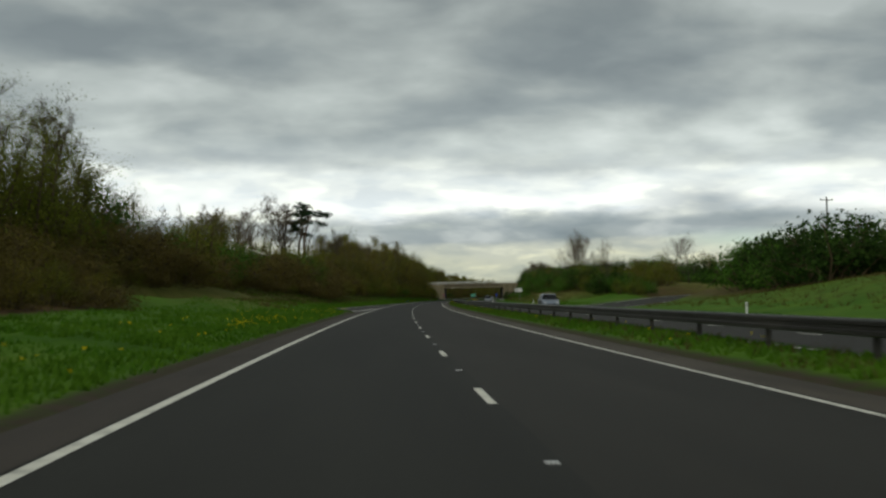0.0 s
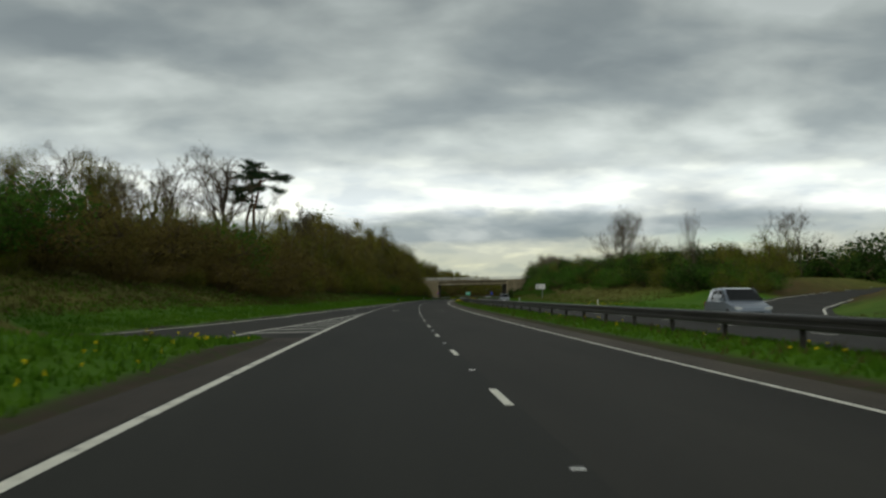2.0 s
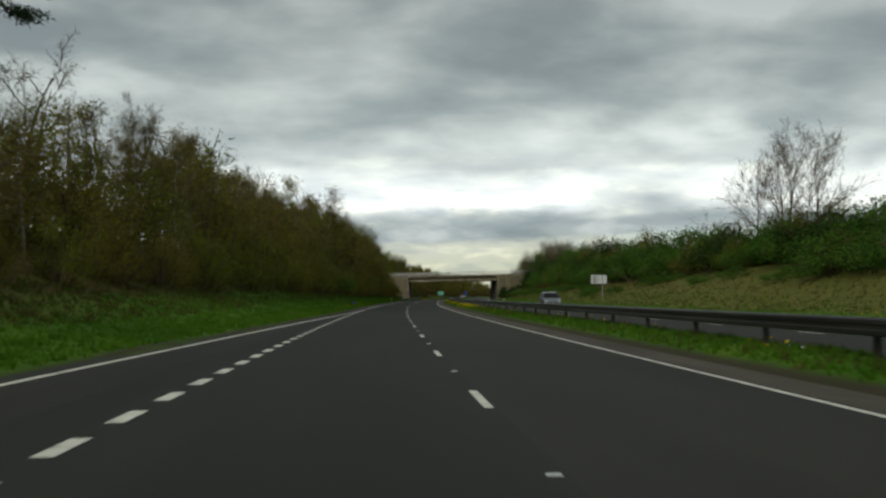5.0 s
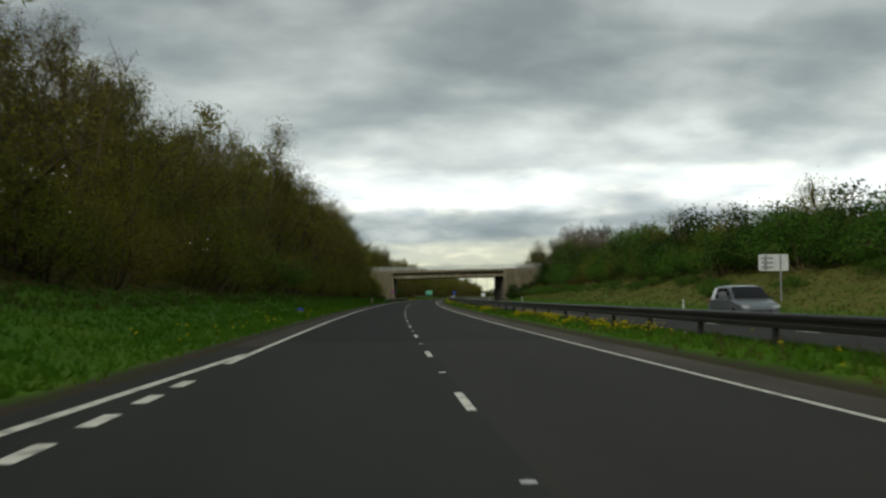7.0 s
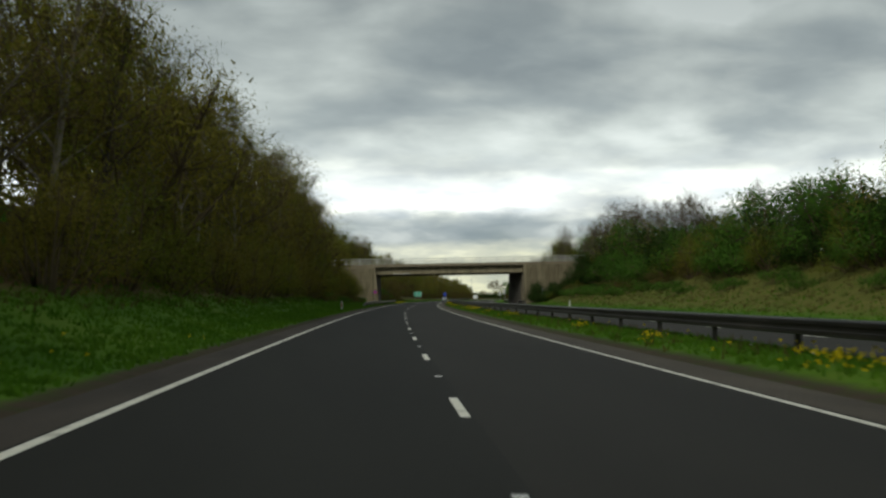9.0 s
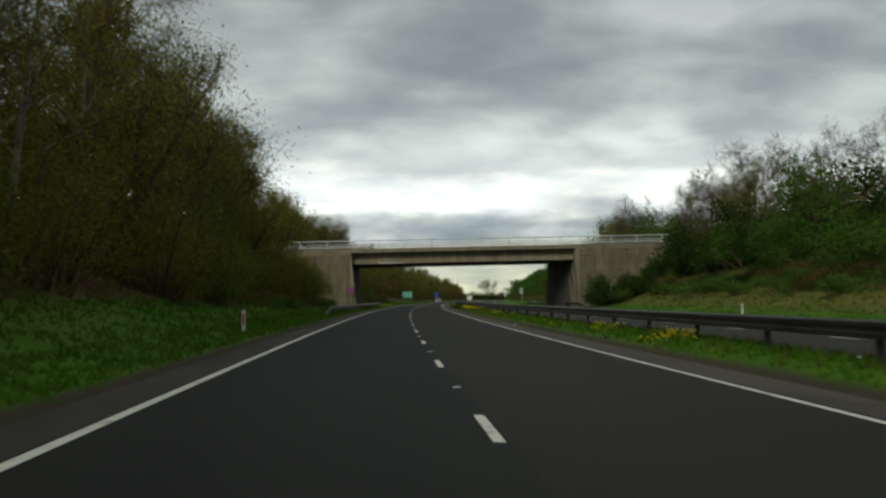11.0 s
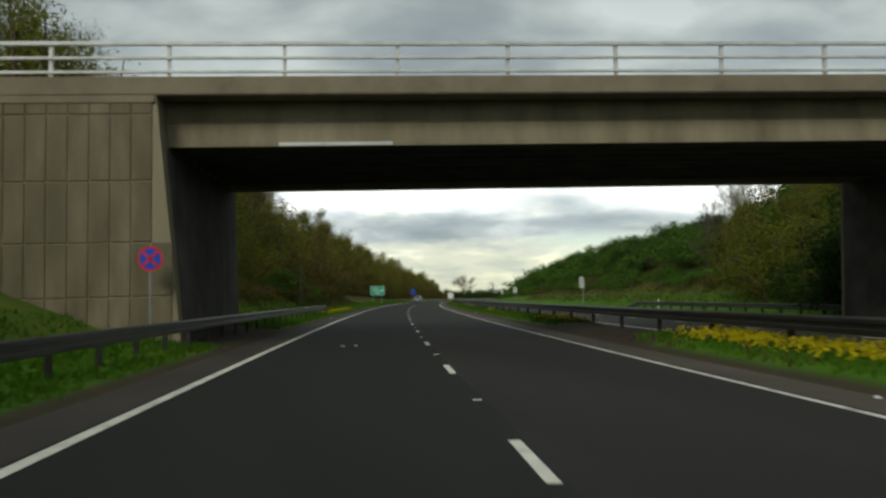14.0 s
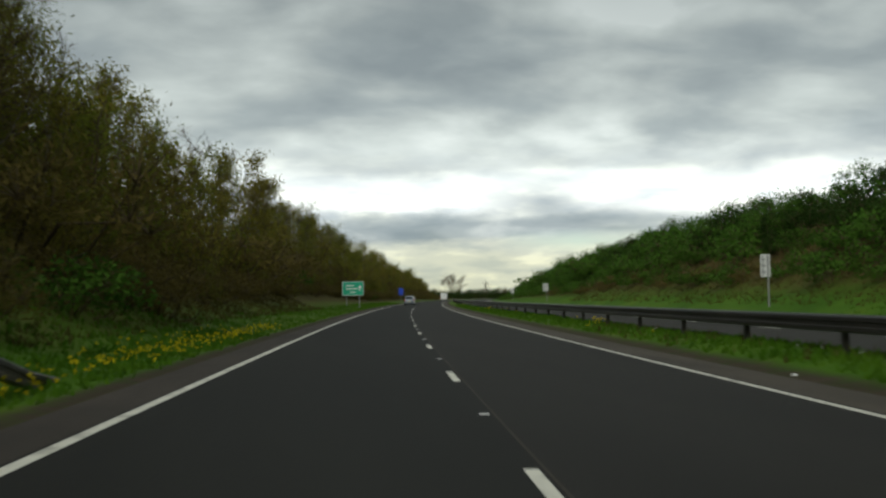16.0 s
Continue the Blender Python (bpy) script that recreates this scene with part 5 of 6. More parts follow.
# deck and bearers take the concrete with under-bridge shade in its colour
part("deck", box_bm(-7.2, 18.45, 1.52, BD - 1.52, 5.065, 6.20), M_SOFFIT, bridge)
for y0, y1, lip in ((0.85, 0.93, 0.79), (BD - 0.93, BD - 0.85, BD - 0.86)):
    inward = 1 if y0 < 2 else -1
    mid = y0 if inward > 0 else y1
    low = 5.05 if inward > 0 else 4.92
    ring = [(mid - inward * 0.05, low), (mid, 5.62), (mid + inward * 0.14, 5.70), (mid + inward * 0.14, 6.195), (mid + inward * 0.70, 6.195), (mid + inward * 0.70, low + 0.01)]
    part("edge_beam", loft_x(ring, -6.55, 17.85), M_CONCRETE, bridge)
    part("beam_lip", box_bm(-6.5, 17.80, lip, lip + 0.07, low - 0.03, low + 0.10, 0.012), M_CONCRETE, bridge)
part("coping", box_bm(BL, BR, 0.0, 0.95, 6.203, 6.67, 0.03), M_COPING, bridge)
part("coping", box_bm(BL, BR, BD - 0.95, BD, 6.203, 6.67, 0.03), M_COPING, bridge)
part("wall_capping", box_bm(BL, -6.64, -0.06, 0.30, 6.0, 6.198, 0.02), M_COPING, bridge, "darker capping band along the top of the wall")
part("roadway", box_bm(BL, BR, 0.96, BD - 0.96, 6.203, 6.56), M_ASPHALT, bridge)
part("pale_scrape", box_bm(-3.7, -0.8, 0.782, 0.787, 5.04, 5.13), M_RAIL, bridge, "pale scraped strip on the beam edge")
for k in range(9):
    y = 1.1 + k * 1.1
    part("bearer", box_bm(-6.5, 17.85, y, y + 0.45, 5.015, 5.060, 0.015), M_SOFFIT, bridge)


def wall_bm(front, back, y0, y1):
    """A wall whose outline in x, z changes from its front to its back."""
    bm = bmesh.new()
    rings = []
    for q in range(9):
        f = q / 8
        rings.append([bm.verts.new((p[0] * (1 - f) + r[0] * f, y0 + (y1 - y0) * f, p[1])) for p, r in zip(front, back)])
    bm.faces.new(rings[0])
    bm.faces.new(rings[-1][::-1])
    for a, b in zip(rings, rings[1:]):
        for k in range(len(a)):
            m = (k + 1) % len(a)
            bm.faces.new((a[k], b[k], b[m], a[m]))
    bmesh.ops.recalc_face_normals(bm, faces=bm.faces[:])
    return bm


for sgn, xb, xt, xo, xb2, xt2 in ((1, -5.95, -6.62, -15.5, -5.80, -5.95), (-1, 18.30, 17.85, 28.5, 16.60, 16.70)):
    part("abutment", wall_bm([(xb, -0.4), (xt, 6.2), (xo, 6.2), (xo, -0.4)], [(xb2, -0.4), (xt2, 6.2), (xo, 6.2), (xo, -0.4)], 0.0, BD), M_CONCRETE, bridge,
         "battered concrete abutment stained by rain")
    # dark sheet laid over the inner face, standing in for the shade there
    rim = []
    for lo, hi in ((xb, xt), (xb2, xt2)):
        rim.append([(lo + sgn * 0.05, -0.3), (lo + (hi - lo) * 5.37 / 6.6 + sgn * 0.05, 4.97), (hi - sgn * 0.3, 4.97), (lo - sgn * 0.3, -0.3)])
    part("inner_lining", wall_bm(rim[0], rim[1], 0.5, BD - 0.3), M_SOFFIT, bridge, "dark inner face of the abutment, its shade put into the colour")
# ribbed cladding panels on the end walls, in four tiers with open joints
tiers = [(-0.30, 1.26), (1.30, 2.58), (2.62, 4.08), (4.12, 5.71), (5.75, 6.17)]
panel_mesh = {}
for i, (z0, z1) in enumerate(tiers):
    bm = box_bm(-0.236, 0.236, -0.032, 0.02, z0, z1, 0.008)
    me = bpy.data.meshes.new("panel")
    bm.to_mesh(me)
    bm.free()
    me.materials.append(M_PANEL)
    panel_mesh[i] = me
for sgn, x_in in ((-1, -6.70), (1, 18.30)):
    for i in panel_mesh:
        for k in range(-1 if sgn < 0 and i < 2 else 0, 17 if sgn < 0 else 18):
            o = new("panel", panel_mesh[i])
            o.parent = bridge
            o.location = (x_in + sgn * (0.25 + 0.5 * k), 0.0, 0.0)
# railings: posts and three rails on both edges
post_bm = box_bm(-0.045, 0.045, -0.06, 0.06, 6.67, 7.57, 0.012)
post_me = bpy.data.meshes.new("railing_post")
post_bm.to_mesh(post_me)
post_bm.free()
post_me.materials.append(M_RAIL)
foot_bm = box_bm(-0.11, 0.11, -0.11, 0.11, 6.67, 6.69, 0.004)
foot_me = bpy.data.meshes.new("base_plate")
foot_bm.to_mesh(foot_me)
foot_bm.free()
foot_me.materials.append(M_RAIL)
for y in (0.25, BD - 0.25):
    for k in range(18):
        x = BL + 2.16 + 2.83 * (k - 1)
        if x > BR or x < BL:
            continue
        o = new("railing_post", post_me)
        o.parent = bridge
        o.location = (x, y, 0)
        f = new("base_plate", foot_me)
        f.parent = o
    for z, r in ((6.81, 0.035), (7.16, 0.035), (7.52, 0.05)):
        part("rail", box_bm(BL + 0.3, BR - 0.3, y - r * 0.8 - 0.09, y + r * 0.8 - 0.06, z - r, z + r, 0.012), M_RAIL, bridge)

# the bridge's road climbs gently across ours
for o in bridge.children:
    if o.data.users == 1:
        for v in o.data.vertices:
            v.co.z += 0.0165 * (v.co.x + 4.8)
    else:
        o.location.z += 0.0165 * (o.location.x + 4.8)


# ---------------------------------------------------------------- crash barriers
def swept(name, section, s_list, u, z, mat, parent):
    """A closed section (across, height) swept along the road; u and z may change with s."""
    n = len(section)
    v, f = [], []
    for s in s_list:
        uu = u(s) if callable(u) else u
        zz = z(s) if callable(z) else z
        for a, h in section:
            v.append(at(s, uu + a, zz + h))
    for i in range(len(s_list) - 1):
        for j in range(n):
            f.append((i * n + j, i * n + (j + 1) % n, (i + 1) * n + (j + 1) % n, (i + 1) * n + j))
    f.append(tuple(range(n))[::-1])
    f.append(tuple((len(s_list) - 1) * n + j for j in range(n)))
    return mesh_object(name, v, f, mat, parent)


# open box beam: folded top and bottom with a shallow channel along the face
BEAM = [(0.0, 0.0), (0.03, -0.02), (0.09, -0.02), (0.10, 0.0), (0.10, 0.20), (0.09, 0.235), (0.02, 0.235), (0.0, 0.21), (0.0, 0.15), (0.025, 0.135), (0.025, 0.075), (0.0, 0.06)]
MIRROR = [(-a, h) for a, h in BEAM][::-1]


def barrier(s0, s1, u, beams, label, gap, base, ramp=0.0, top=0.72):
    root = tagged(empty("crash_barrier"), label, "barrier")
    def drop(s):
        if not ramp:
            return top - 0.235
        f = min(1.0, (s - s0) / ramp, (s1 - s) / ramp)
        return (top - 0.235) * smooth(-0.05, 1.0, f) - 0.10 * (1 - max(0, f))
    ss = steps(s0, s1, 1.0 if ramp else 4.0)
    for off, sec in beams:
        swept("beam", sec, ss, (lambda s, o=off: (u(s) if callable(u) else u) + o), drop, M_STEEL, root)
    me = None
    s = s0 + (ramp * 0.6 if ramp else 1.0)
    while s < s1 - ramp * 0.5:
        uu = u(s) if callable(u) else u
        if me is None:
            bm = box_bm(-0.05, 0.05, -0.035, 0.035, -0.75, 0.0, 0.008)
            me = bpy.data.meshes.new("post")
            bm.to_mesh(me)
            bm.free()
            me.materials.append(M_STEEL)
        o = new("post", me)
        o.parent = root
        o.matrix_world = place(s, uu, drop(s) + 0.19)
        s += gap
    return root


barrier(-40, 640, MEDIAN, [(-0.16, BEAM), (0.16, MIRROR)], "double-sided dull steel crash barrier along the central reservation", 4.1, 0.2, top=0.83)
barrier(368.8, 452.6, lambda s: -5.65 - 0.35 * (1 - smooth(368.8, 373, s)), [(0.16, MIRROR)], "dark steel safety barrier beside the bridge abutment", 2.4, 0.1, ramp=3.2, top=0.70)
barrier(397, 463, 17.45, [(-0.16, BEAM)], "dark steel safety barrier along the far verge", 2.4, 0.1, ramp=6.0, top=0.72)


# ---------------------------------------------------------------- signs and posts
def bar(x0, x1, z0, z1, y, mat, parent, name="text_bar"):
    return part(name, box_bm(x0, x1, y, y + 0.004, z0, z1), mat, parent)


def sign_post(x, z0, z1, parent, r=0.038, y=0.05, mat=None):
    bm = tube_bm((x, y, z0), (x, y, z1), r, sides=12)
    return part("post", bm, mat or M_POLE, parent)


def rounded(w, h, r, cx=0.0, cz=0.0, n=4):
    pts = []
    for qx, qz, a0 in ((1, 1, 0), (-1, 1, 90), (-1, -1, 180), (1, -1, 270)):
        for i in range(n + 1):
            a = radians(a0 + 90 * i / n)
            pts.append((cx + qx * (w / 2 - r) + r * math.cos(a), cz + qz * (h / 2 - r) + r * math.sin(a)))
    return pts


def direction_sign(s, u, low, w, h):
    z = ground(s, u)
    root = tagged(empty("direction_sign", place(s, u, z)), "green direction sign with white border on two posts", "road sign")
    cz = low + h / 2
    board = part("board", prism_bm(rounded(w, h, 0.10, 0, cz), -0.02, 0.02), M_WHITE, root, "white-edged sign board")
    part("green_face", prism_bm(rounded(w - 0.10, h - 0.10, 0.08, 0, cz), -0.026, -0.018), M_GREEN, board)
    for x0, x1, dz in ((-0.85, 0.15, 0.32), (-0.85, 0.55, -0.02), (-0.35, 0.35, -0.40)):
        bar(x0 * w / 2.5, x1 * w / 2.5, cz + dz - 0.06, cz + dz + 0.06, -0.032, M_WHITE, board)
    part("arrow", prism_bm([(w * 0.27, cz - 0.25), (w * 0.33, cz - 0.25), (w * 0.36, cz + 0.1), (w * 0.42, cz + 0.1), (w * 0.36, cz + 0.35), (w * 0.24, cz + 0.1), (w * 0.30, cz + 0.1)], -0.032, -0.027), M_WHITE, board)
    for x in (-w * 0.3, w * 0.3):
        sign_post(x, -0.4, low + h * 0.9, root, 0.05, 0.075)
    for dz in (0.25, -0.25):
        part("rail", box_bm(-w * 0.42, w * 0.42, 0.021, 0.045, cz + dz * h - 0.03, cz + dz * h + 0.03), M_GREYBACK, root)


direction_sign(549.4, -6.74, 1.30, 2.35, 1.55)


def back_of_sign(s, u, z0, w, h, label):
    zg = ground(s, u)
    root = tagged(empty("marker_sign", place(s, u, zg)), label, "road sign")
    plate = part("plate", prism_bm(rounded(w, h, 0.06, 0, z0 - zg + h / 2), -0.012, 0.012), M_WHITE, root, "pale grey back of a sign plate")
    part("channel", box_bm(-w * 0.32, -w * 0.22, -0.034, -0.013, z0 - zg + 0.06, z0 - zg + h - 0.06), M_GREYBACK, plate)
    for f in (0.22, 0.5, 0.78):
        part("clip", box_bm(-w * 0.42, -w * 0.02, -0.045, -0.035, z0 - zg + h * f - 0.05, z0 - zg + h * f + 0.05), M_GREYBACK, plate)
    sign_post(w * 0.22, -0.4, z0 - zg + h * 0.95, root, 0.048, -0.062, M_GREYBACK)


back_of_sign(489.8, 18.5, 2.00, 0.52, 1.18, "pale back of a tall marker sign on one post")
back_of_sign(581, 18.44, 1.9, 0.75, 1.05, "pale back of a tall marker sign on one post")
back_of_sign(660, 19.0, 1.9, 0.75, 1.05, "pale back of a tall marker sign on one post")
back_of_sign(246.8, 21.3, 2.45, 1.75, 0.95, "wide pale back of a road sign on one post")

# round no-stopping sign by the abutment
root = tagged(empty("clearway_sign", place(406.8, -6.55, 0.27)), "round blue no-stopping sign with red border and cross", "road sign")
disc = part("disc", tube_bm((0, 0.0, 1.86), (0, 0.012, 1.86), 0.30, sides=32), M_RED, root, "red-bordered disc")
part("blue_face", tube_bm((0, -0.006, 1.86), (0, -0.001, 1.86), 0.245, sides=32), M_BLUE, disc)
for a in (45, -45):
    bm = box_bm(-0.245, 0.245, -0.013, -0.007, -0.03, 0.03)
    bmesh.ops.transform(bm, matrix=Matrix.Translation((0, 0, 1.86)) @ Matrix.Rotation(radians(a), 4, "Y"), verts=bm.verts[:])
    part("red_cross_bar", bm, M_RED, disc)
sign_post(0, -0.3, 2.2, root, 0.03, 0.045)
# far blue sign
root = tagged(empty("information_sign", place(666, -6.1, 0.2)), "small blue sign on a post far down the verge", "road sign")
part("plate", prism_bm(rounded(1.1, 1.6, 0.08, 0, 2.4), -0.015, 0.015), M_BLUE, root)
sign_post(0, -0.4, 3.0, root, 0.05, 0.07)


def marker_post(s, u, h, red):
    root = tagged(empty("marker_post", place(s, u, ground(s, u))), "white plastic verge marker post" + (" with a red reflector" if red else " with a grey top"), "marker post", "verge marker posts")
    part("stake", prism_bm([(-0.055, -0.2), (0.055, -0.2), (0.055, h - 0.04), (0.035, h), (-0.035, h), (-0.055, h - 0.04)], -0.02, 0.02, 0.006), M_WHITE, root)
    if red:
        part("reflector", box_bm(-0.03, 0.03, -0.026, -0.019, h - 0.52, h - 0.14, 0.002), M_RED, root, "red reflector strip")
        part("cap", box_bm(-0.06, 0.06, -0.03, 0.03, h - 0.045, h - 0.01, 0.006), M_GREYBACK, root)
    else:
        part("reflector", box_bm(-0.03, 0.03, -0.026, -0.019, h - 0.25, h - 0.10, 0.002), M_GREYBACK, root)


marker_post(333.0, -5.7, 0.74, True)
for s in (52, 152, 252, 352, 452):
    marker_post(s + 0.5, 17.6, 0.75, False)


# overhead line pole on the far hill
zp = ground(165, 69)
root = tagged(empty("utility_pole", place(165, 67.7, zp)), "tall wooden power line pole with short crossarm", "pole")
part("pole", tube_bm((0, 0, -0.5), (0, 0, 14.5), 0.19, 0.12, 10), M_WOODPOLE, root)
part("crossarm", box_bm(-1.1, 1.1, -0.06, 0.06, 13.9, 14.06, 0.01), M_WOODPOLE, root)
for x in (-1.0, 0.0, 1.0):
    part("insulator", tube_bm((x, 0, 14.06), (x, 0, 14.35), 0.06, 0.04, 8), M_GREYBACK, root)


def far_mast(distance, bearing, height):
    """A tall mast on the skyline, by compass bearing from the last stretch of road."""
    p = at(438, -1.0) + Vector((math.sin(radians(bearing)), math.cos(radians(bearing)), 0)) * distance
    root = tagged(empty("mast", pose(p.x, p.y, 0.0)), "tall thin grey mast far off on the skyline", "mast", "masts on the skyline")
    part("pole", tube_bm((0, 0, -0.5), (0, 0, height), 0.42, 0.26, 10), M_POLE, root)
    part("crossarm", box_bm(-1.6, 1.6, -0.12, 0.12, height - 2.2, height - 1.9, 0.02), M_POLE, root)


far_mast(1600, 10.84, 36.0)
far_mast(1500, 10.16, 34.0)

root = tagged(empty("sign_pole", place(446, -6.75, ground(446, -6.75))), "thin dark grey pole standing alone behind the barrier", "pole")
part("pole", tube_bm((0, 0, -0.4), (0, 0, 2.78), 0.032, sides=12), M_WOODPOLE, root)
part("cap", tube_bm((0, 0, 2.78), (0, 0, 2.81), 0.037, 0.025, 12), M_GREYBACK, root)

root = tagged(empty("verge_pole", place(399.5, 20.0, ground(399.5, 20.0))), "thin pale steel pole beside the bridge bushes", "pole")
part("pole", tube_bm((0, 0, -0.4), (0, 0, 2.3), 0.032, sides=12), M_POLE, root)
part("cap", tube_bm((0, 0, 2.3), (0, 0, 2.33), 0.037, 0.025, 12), M_GREYBACK, root)


# ---------------------------------------------------------------- vehicles
def paint(name, colour, metal=0.4, rough=0.28):
    m = plain(name, colour, rough, metal, dirt=0.08)
    m.node_tree.nodes["Principled BSDF"].inputs["Coat Weight"].default_value = 0.6
    return m


M_SILVER = paint("silver_car_paint", (0.17, 0.20, 0.24))
M_DARKSILVER = paint("grey_car_paint", (0.13, 0.145, 0.16))
M_VAN = paint("white_van_paint", (0.72, 0.73, 0.73), 0.0, 0.35)
M_GLASS = plain("dark_car_glass", (0.010, 0.012, 0.013), 0.10, 0.0, 0.25, 0.05)
M_LAMP = plain("clear_headlamp", (0.65, 0.67, 0.70), 0.12, 0.3)
M_TAIL = plain("red_tail_lamp", (0.35, 0.01, 0.012), 0.2)
M_ALLOY = plain("wheel_alloy", (0.35, 0.35, 0.36), 0.35, 0.7)
M_PLATE = plain("number_plate_face", (0.60, 0.56, 0.30), 0.5)


def loft(sections):
    """A skin over closed sections with equal point counts, closed at both ends."""
    bm = bmesh.new()
    rings = [[bm.verts.new(p) for p in sec] for sec in sections]
    n = len(rings[0])
    for a, b in zip(rings, rings[1:]):
        for j in range(n):
            bm.faces.new((a[j], a[(j + 1) % n], b[(j + 1) % n], b[j]))
    bm.faces.new(rings[0][::-1])
    bm.faces.new(rings[-1])
    bmesh.ops.recalc_face_normals(bm, faces=bm.faces[:])
    return bm


def wheel(x, y, r, parent):
    w = empty("wheel")
    w.parent = parent
    me = bmesh.new()
    side = 1 if x > 0 else -1
    tyre = part("tyre", tube_bm((x - 0.1, y, r), (x + 0.1, y, r), r, sides=24, bm=me), M_BLACK, w)
    bmm = tube_bm((x + side * 0.09, y, r), (x + side * 0.108, y, r), r * 0.66, r * 0.6, 20)
    part("rim", bmm, M_ALLOY, w)


def hatchback(name, mat, label, m):
    """A five-door hatchback; its nose points along +y."""
    root = tagged(empty(name, m), label, "car")
    def sec(y, w, z0, z1, belly=0.06):
        return [(-w, y, z0 + belly), (-w * 0.92, y, z0), (w * 0.92, y, z0), (w, y, z0 + belly), (w * 1.0, y, (z0 + z1) * 0.52), (w * 0.96, y, z1 - 0.05), (w * 0.86, y, z1),
                (-w * 0.86, y, z1), (-w * 0.96, y, z1 - 0.05), (-w * 1.0, y, (z0 + z1) * 0.52)]
    body = part("body", loft([sec(-2.02, 0.72, 0.32, 0.72), sec(-1.95, 0.82, 0.22, 0.92), sec(-1.5, 0.86, 0.18, 0.97), sec(-0.4, 0.87, 0.17, 0.95), sec(0.8, 0.87, 0.17, 0.94),
                              sec(1.15, 0.86, 0.18, 0.90), sec(1.65, 0.83, 0.19, 0.79), sec(1.92, 0.76, 0.22, 0.66), sec(2.03, 0.64, 0.30, 0.55)]), mat, root, shade=False)
    def top(y, w, z0, z1):
        return [(-w, y, z0), (w, y, z0), (w * 0.93, y, (z0 + z1) / 2), (w * 0.82, y, z1 - 0.03), (w * 0.70, y, z1), (-w * 0.70, y, z1), (-w * 0.82, y, z1 - 0.03), (-w * 0.93, y, (z0 + z1) / 2)]
    part("cabin", loft([top(-1.92, 0.70, 0.90, 0.96), top(-1.62, 0.76, 0.90, 1.38), top(-1.2, 0.80, 0.90, 1.46), top(-0.3, 0.82, 0.90, 1.49), top(0.25, 0.82, 0.90, 1.44), top(1.12, 0.76, 0.86, 0.93)]), mat, root)
    def pane(name, pts):
        bm = bmesh.new()
        bm.faces.new([bm.verts.new(p) for p in pts])
        made = bmesh.ops.extrude_face_region(bm, geom=bm.faces[:])
        part(name, bm, M_GLASS, root, "dark window glass")
    for sd in (-1, 1):
        pane("side_window", [(sd * 0.795, -1.05, 0.97), (sd * 0.80, -0.15, 0.97), (sd * 0.715, -0.2, 1.40), (sd * 0.705, -0.95, 1.38)])
        pane("side_window", [(sd * 0.805, -0.08, 0.97), (sd * 0.79, 0.78, 0.96), (sd * 0.715, 0.25, 1.36), (sd * 0.718, -0.12, 1.40)])
        part("mirror", box_bm(sd * 0.86 - 0.06, sd * 0.86 + 0.10 * sd + 0.06, 0.62, 0.74, 0.93, 1.06, 0.02), mat, root)
        part("headlamp", prism_bm([(sd * 0.42, 0.58), (sd * 0.74, 0.60), (sd * 0.76, 0.72), (sd * 0.50, 0.69)], 1.78, 1.985), M_LAMP, root, "clear headlamp")
        part("tail_lamp", box_bm(min(sd * 0.62, sd * 0.80), max(sd * 0.62, sd * 0.80), -2.005, -1.86, 0.62, 0.90, 0.02), M_TAIL, root, "red tail lamp")
    pane("windscreen", [(-0.72, 1.09, 0.965), (0.72, 1.09, 0.965), (0.60, 0.31, 1.425), (-0.60, 0.31, 1.425)])
    pane("rear_window", [(0.60, -1.90, 1.00), (-0.60, -1.90, 1.00), (-0.56, -1.70, 1.33), (0.56, -1.70, 1.33)])
    part("grille", box_bm(-0.40, 0.40, 1.97, 2.035, 0.40, 0.52, 0.01), M_BLACK, root)
    part("bumper", box_bm(-0.74, 0.74, -2.06, -1.90, 0.30, 0.50, 0.03), mat, root)
    part("number_plate", box_bm(-0.26, 0.26, -2.07, -2.055, 0.52, 0.63), M_PLATE, root, "yellow rear number plate")
    part("number_plate", box_bm(-0.26, 0.26, 2.03, 2.045, 0.34, 0.45), M_WHITE, root, "white front number plate")
    for x in (-0.76, 0.76):
        for y in (-1.28, 1.28):
            wheel(x, y, 0.31, root)
    return root


hatchback("car", M_SILVER, "silver hatchback driving away in our lane", place(604, -1.75, 0.0, 0))
hatchback("car", M_SILVER, "silver-blue hatchback oncoming beyond the barrier", place(96.2, 13.1, 0.0, 180))
hatchback("car", M_DARKSILVER, "grey hatchback oncoming in the far lane", place(229.8, 13.5, 0.0, 180))


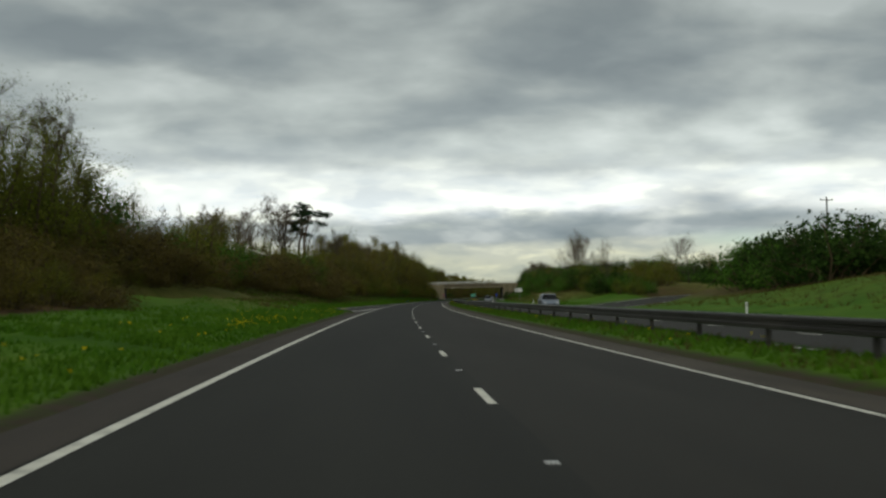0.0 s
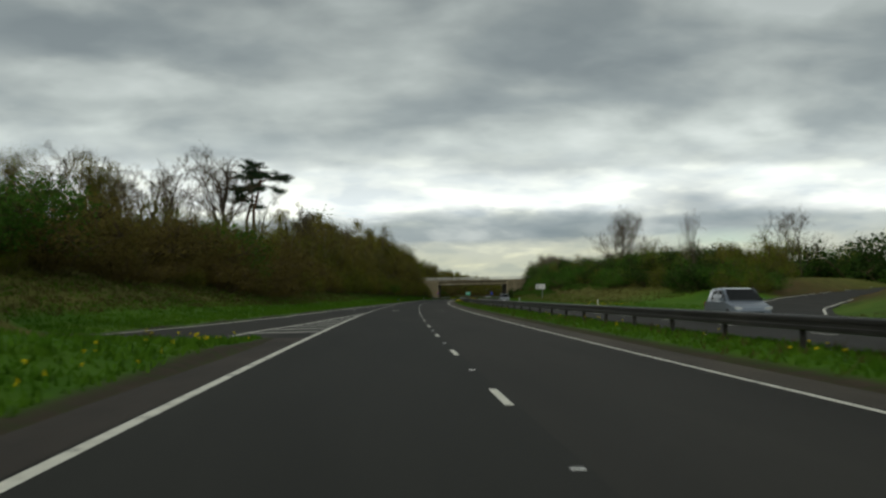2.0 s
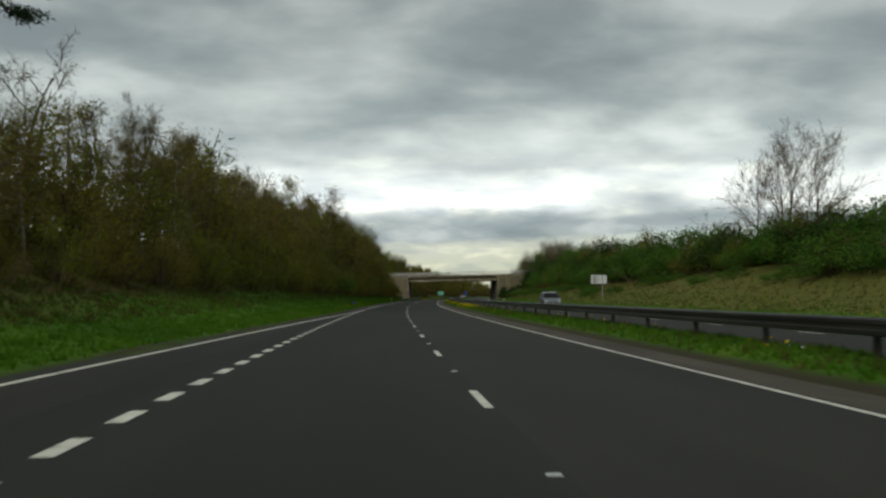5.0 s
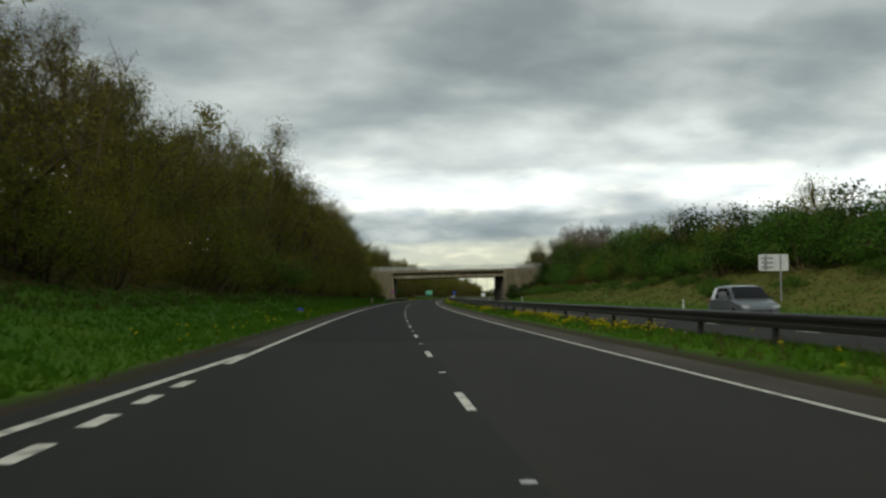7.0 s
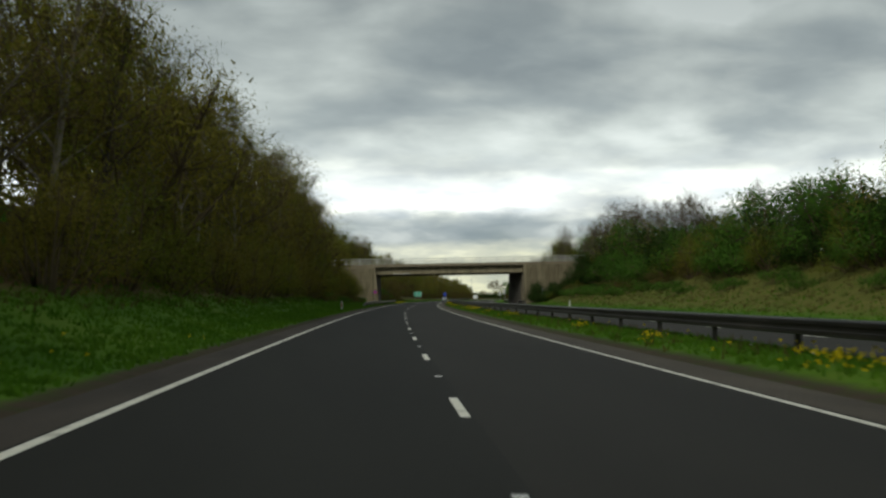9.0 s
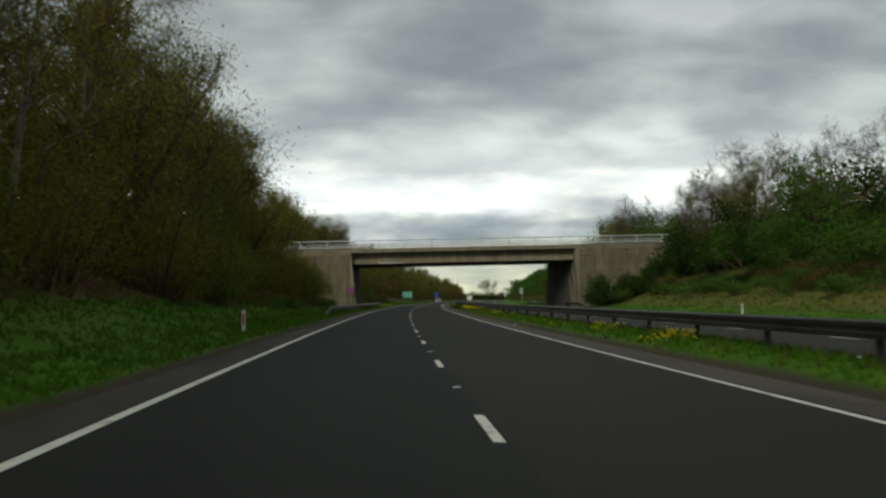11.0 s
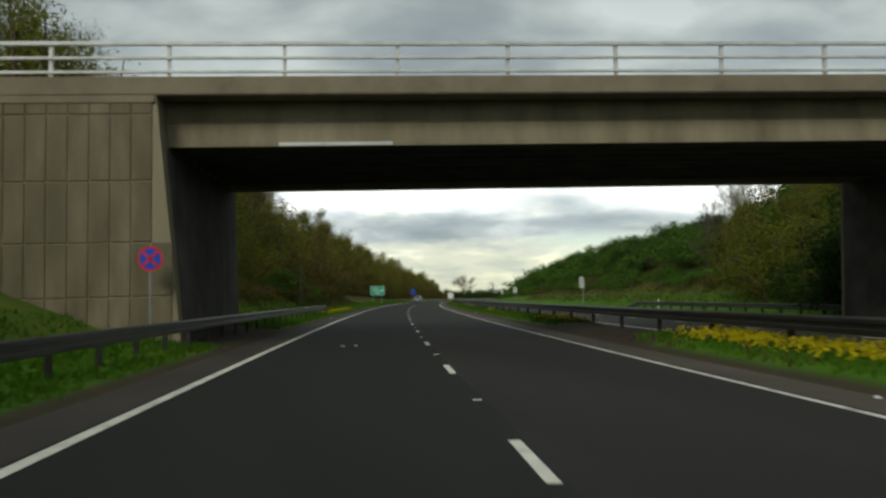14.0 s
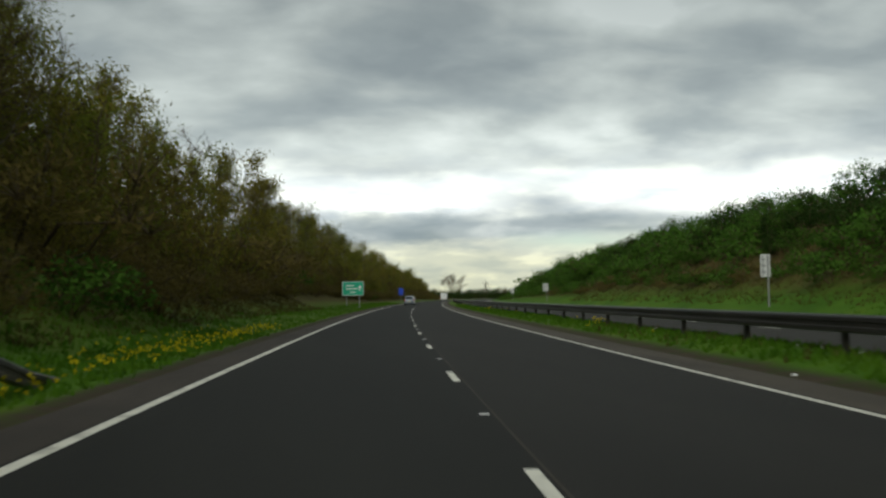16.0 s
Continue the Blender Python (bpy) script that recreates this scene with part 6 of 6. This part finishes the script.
def panel_van(m):
    root = tagged(empty("van", m), "white high-roofed panel van with plain rear doors", "van")
    part("body", box_bm(-0.98, 0.98, -2.6, 1.2, 0.45, 2.45, 0.10), M_VAN, root)
    part("cab", loft([[(-0.96, y, 0.45), (0.96, y, 0.45), (0.94, y, z * 0.6), (0.82, y, z), (-0.82, y, z), (-0.94, y, z * 0.6)] for y, z in ((1.1, 2.3), (1.7, 2.1), (2.3, 1.25), (2.7, 1.0))]), M_VAN, root)
    for sd in (-1, 1):
        part("rear_door", box_bm(min(sd * 0.02, sd * 0.90), max(sd * 0.02, sd * 0.90), -2.63, -2.59, 0.60, 2.32, 0.01), M_VAN, root)
        part("tail_lamp", box_bm(sd * 0.93 - 0.05, sd * 0.93 + 0.05, -2.63, -2.55, 0.75, 1.25, 0.01), M_TAIL, root, "red tail lamp")
    part("bumper", box_bm(-0.95, 0.95, -2.72, -2.58, 0.38, 0.56, 0.02), M_BLACK, root)
    part("number_plate", box_bm(-0.26, 0.26, -2.735, -2.72, 0.41, 0.52), M_PLATE, root, "yellow rear number plate")
    for x in (-0.86, 0.86):
        for y in (-1.6, 1.9):
            wheel(x, y, 0.35, root)


panel_van(place(752, 1.7, 0.0, 0))

# ---------------------------------------------------------------- grass, flowers, litter
def grass(name, label, areas, seed, mat, tall, blades=6, width=0.022):
    """Tufts of blades over stretches of verge: (s0, s1, offset function, depth, tufts per square metre)."""
    rng = np.random.default_rng(seed)
    cs = []
    for s0, s1, u0, depth, dens in areas:
        n = int((s1 - s0) * abs(depth) * dens)
        ss = rng.uniform(s0, s1, n)
        ff = rng.uniform(0, 1, n)
        for s, f in zip(ss, ff):
            u = (u0(s) if callable(u0) else u0) + depth * f
            if 407.3 < s < 419.2:
                continue
            p = at(s, u, 0)
            cs.append((p.x, p.y, ground(s, u)))
    cs = np.array(cs)
    n = len(cs) * blades
    root = np.repeat(cs, blades, 0) + rng.normal(size=(n, 3)) * np.array([[0.07, 0.07, 0.0]])
    h = tall * rng.uniform(0.45, 1.25, (n, 1))
    lean = rng.normal(size=(n, 3)) * 0.45 * h
    lean[:, 2] = 0
    a = rng.uniform(0, 2 * np.pi, n)
    side = np.stack([np.cos(a), np.sin(a), np.zeros(n)], 1) * width
    tip = root + lean
    tip[:, 2] += h[:, 0]
    root[:, 2] -= 0.02
    v = np.stack([root - side, root + side, tip], 1).reshape(-1, 3)
    return tagged(new(name, add_mesh(name, v, np.arange(3 * n).reshape(-1, 3), mat)), label, "grass", kind="stuff")


edge_out = lambda s: left_edge(s) - 0.30
grass("verge_grass", "short green grass on the verges and central reservation", [
    (4, 470, edge_out, -1.6, 26), (4, 470, lambda s: left_edge(s) - 1.6, -2.6, 15), (4, 300, lambda s: left_edge(s) - 4.2, -3.5, 7),
    (4, 560, TAR + 0.38, 1.65, 30), (4, 480, OPP + TAR + 0.1, 2.5, 8), (120, 480, OPP + TAR + 2.6, 5.0, 4),
    (470, 640, edge_out, -3.0, 7)], 301, M_BLADE, 0.12, 3, 0.034)
grass("dry_grass", "pale dry grass on the upper verges and banks", [
    (60, 190, lambda s: left_edge(s) - 3.0, -5.0, 7), (190, 400, lambda s: left_edge(s) - 3.4, -3.0, 4), (420, 520, lambda s: left_edge(s) - 2.5, -6.0, 7),
    (20, 110, OPP + TAR + 5.0, 16.0, 1.5), (160, 404, OPP + TAR + 3.5, 10.0, 2.2), (420, 560, OPP + TAR + 2.5, 7.0, 5), (4, 470, TAR + 0.3, 1.9, 2)], 302, M_STRAW, 0.20, 6, 0.018)


def flowers(label, areas, seed, size=0.035, clump=0):
    rng = np.random.default_rng(seed)
    cs = []
    for s0, s1, u0, u1, n in areas:
        heart = (s0, u0)
        for i in range(n):
            if clump and i % clump == 0:
                heart = (rng.uniform(s0, s1), rng.uniform(u0, u1))
            s, u = (heart[0] + rng.normal() * 0.38, heart[1] + rng.normal() * 0.16) if clump else (rng.uniform(s0, s1), rng.uniform(u0, u1))
            p = at(s, u)
            cs.append((p.x, p.y, ground(s, u) + rng.uniform(0.08, 0.26)))
    cs = np.repeat(np.array(cs), 5, 0)
    cs = cs + rng.normal(size=cs.shape) * size * 0.4
    return tagged(new("flowers", add_mesh("flowers", *leaves(rng, cs, size, 0.9), M_YELLOW)), label, "flower", kind="stuff")


flowers("scattered yellow dandelions in the verge grass", [
    (10, 60, -8.0, -4.9, 36), (60, 82, -6.2, -4.9, 40), (210, 236, -6.4, -5.3, 22), (246, 270, -6.6, -5.2, 14), (4, 60, 5.0, 6.9, 18),
    (60, 150, 5.0, 6.9, 30), (150, 330, 5.0, 6.9, 80), (330, 386, 5.0, 6.9, 60), (420, 560, 5.0, 6.4, 26), (150, 180, 17, 21, 160)], 311)
flowers("clumps of yellow daffodils in the central reservation", [(214, 262, 5.2, 5.7, 620), (262, 330, 5.2, 5.7, 220), (330, 372, 5.2, 5.7, 44), (440, 520, 5.2, 5.7, 66)], 314, 0.030, 22)
flowers("clumps of yellow dandelions in the verge grass", [(28, 44, -6.6, -5.4, 60), (224, 262, -6.4, -5.4, 28)], 315, 0.028, 14)
flowers("dense clump of yellow daffodils by the bridge", [(393, 405, 5.2, 6.9, 1250), (386, 393, 5.3, 6.9, 300), (419, 426, 5.2, 6.9, 240)], 312, 0.034)
flowers("yellow flowers thick along the verge edge", [(447, 476, -5.9, -5.05, 330), (455, 470, -6.6, -5.9, 40)], 313, 0.034)


def crumple(name, label, m, w, mat, seed):
    rng = np.random.default_rng(seed)
    bm = bmesh.new()
    bmesh.ops.create_icosphere(bm, subdivisions=3, radius=w / 2)
    for v in bm.verts:
        v.co *= 1 + 0.45 * noise.noise(v.co * 7 / w + Vector((seed, 0, 0)))
        v.co.z = max(-w * 0.14, v.co.z * 0.6)
    ob = part(name, bm, mat, None)
    ob.matrix_world = m
    return tagged(ob, label, "litter")


crumple("plastic_bag", "crumpled blue plastic bag lying in the grass", place(249.3, -6.25, ground(249.3, -6.25) + 0.05), 0.46, M_BLUE, 3)
crumple("paper_litter", "scrap of white paper at the edge of the grass", place(452, 4.65, 0.03), 0.08, M_WHITE, 4)
for k, (s, u, w) in enumerate(((342.5, 4.3, 0.08), (393.8, 4.35, 0.07), (441.0, -4.5, 0.05))):
    crumple("paper_litter", "scrap of white paper at the edge of the grass", place(s, u, 0.03), w, M_WHITE, 20 + k)
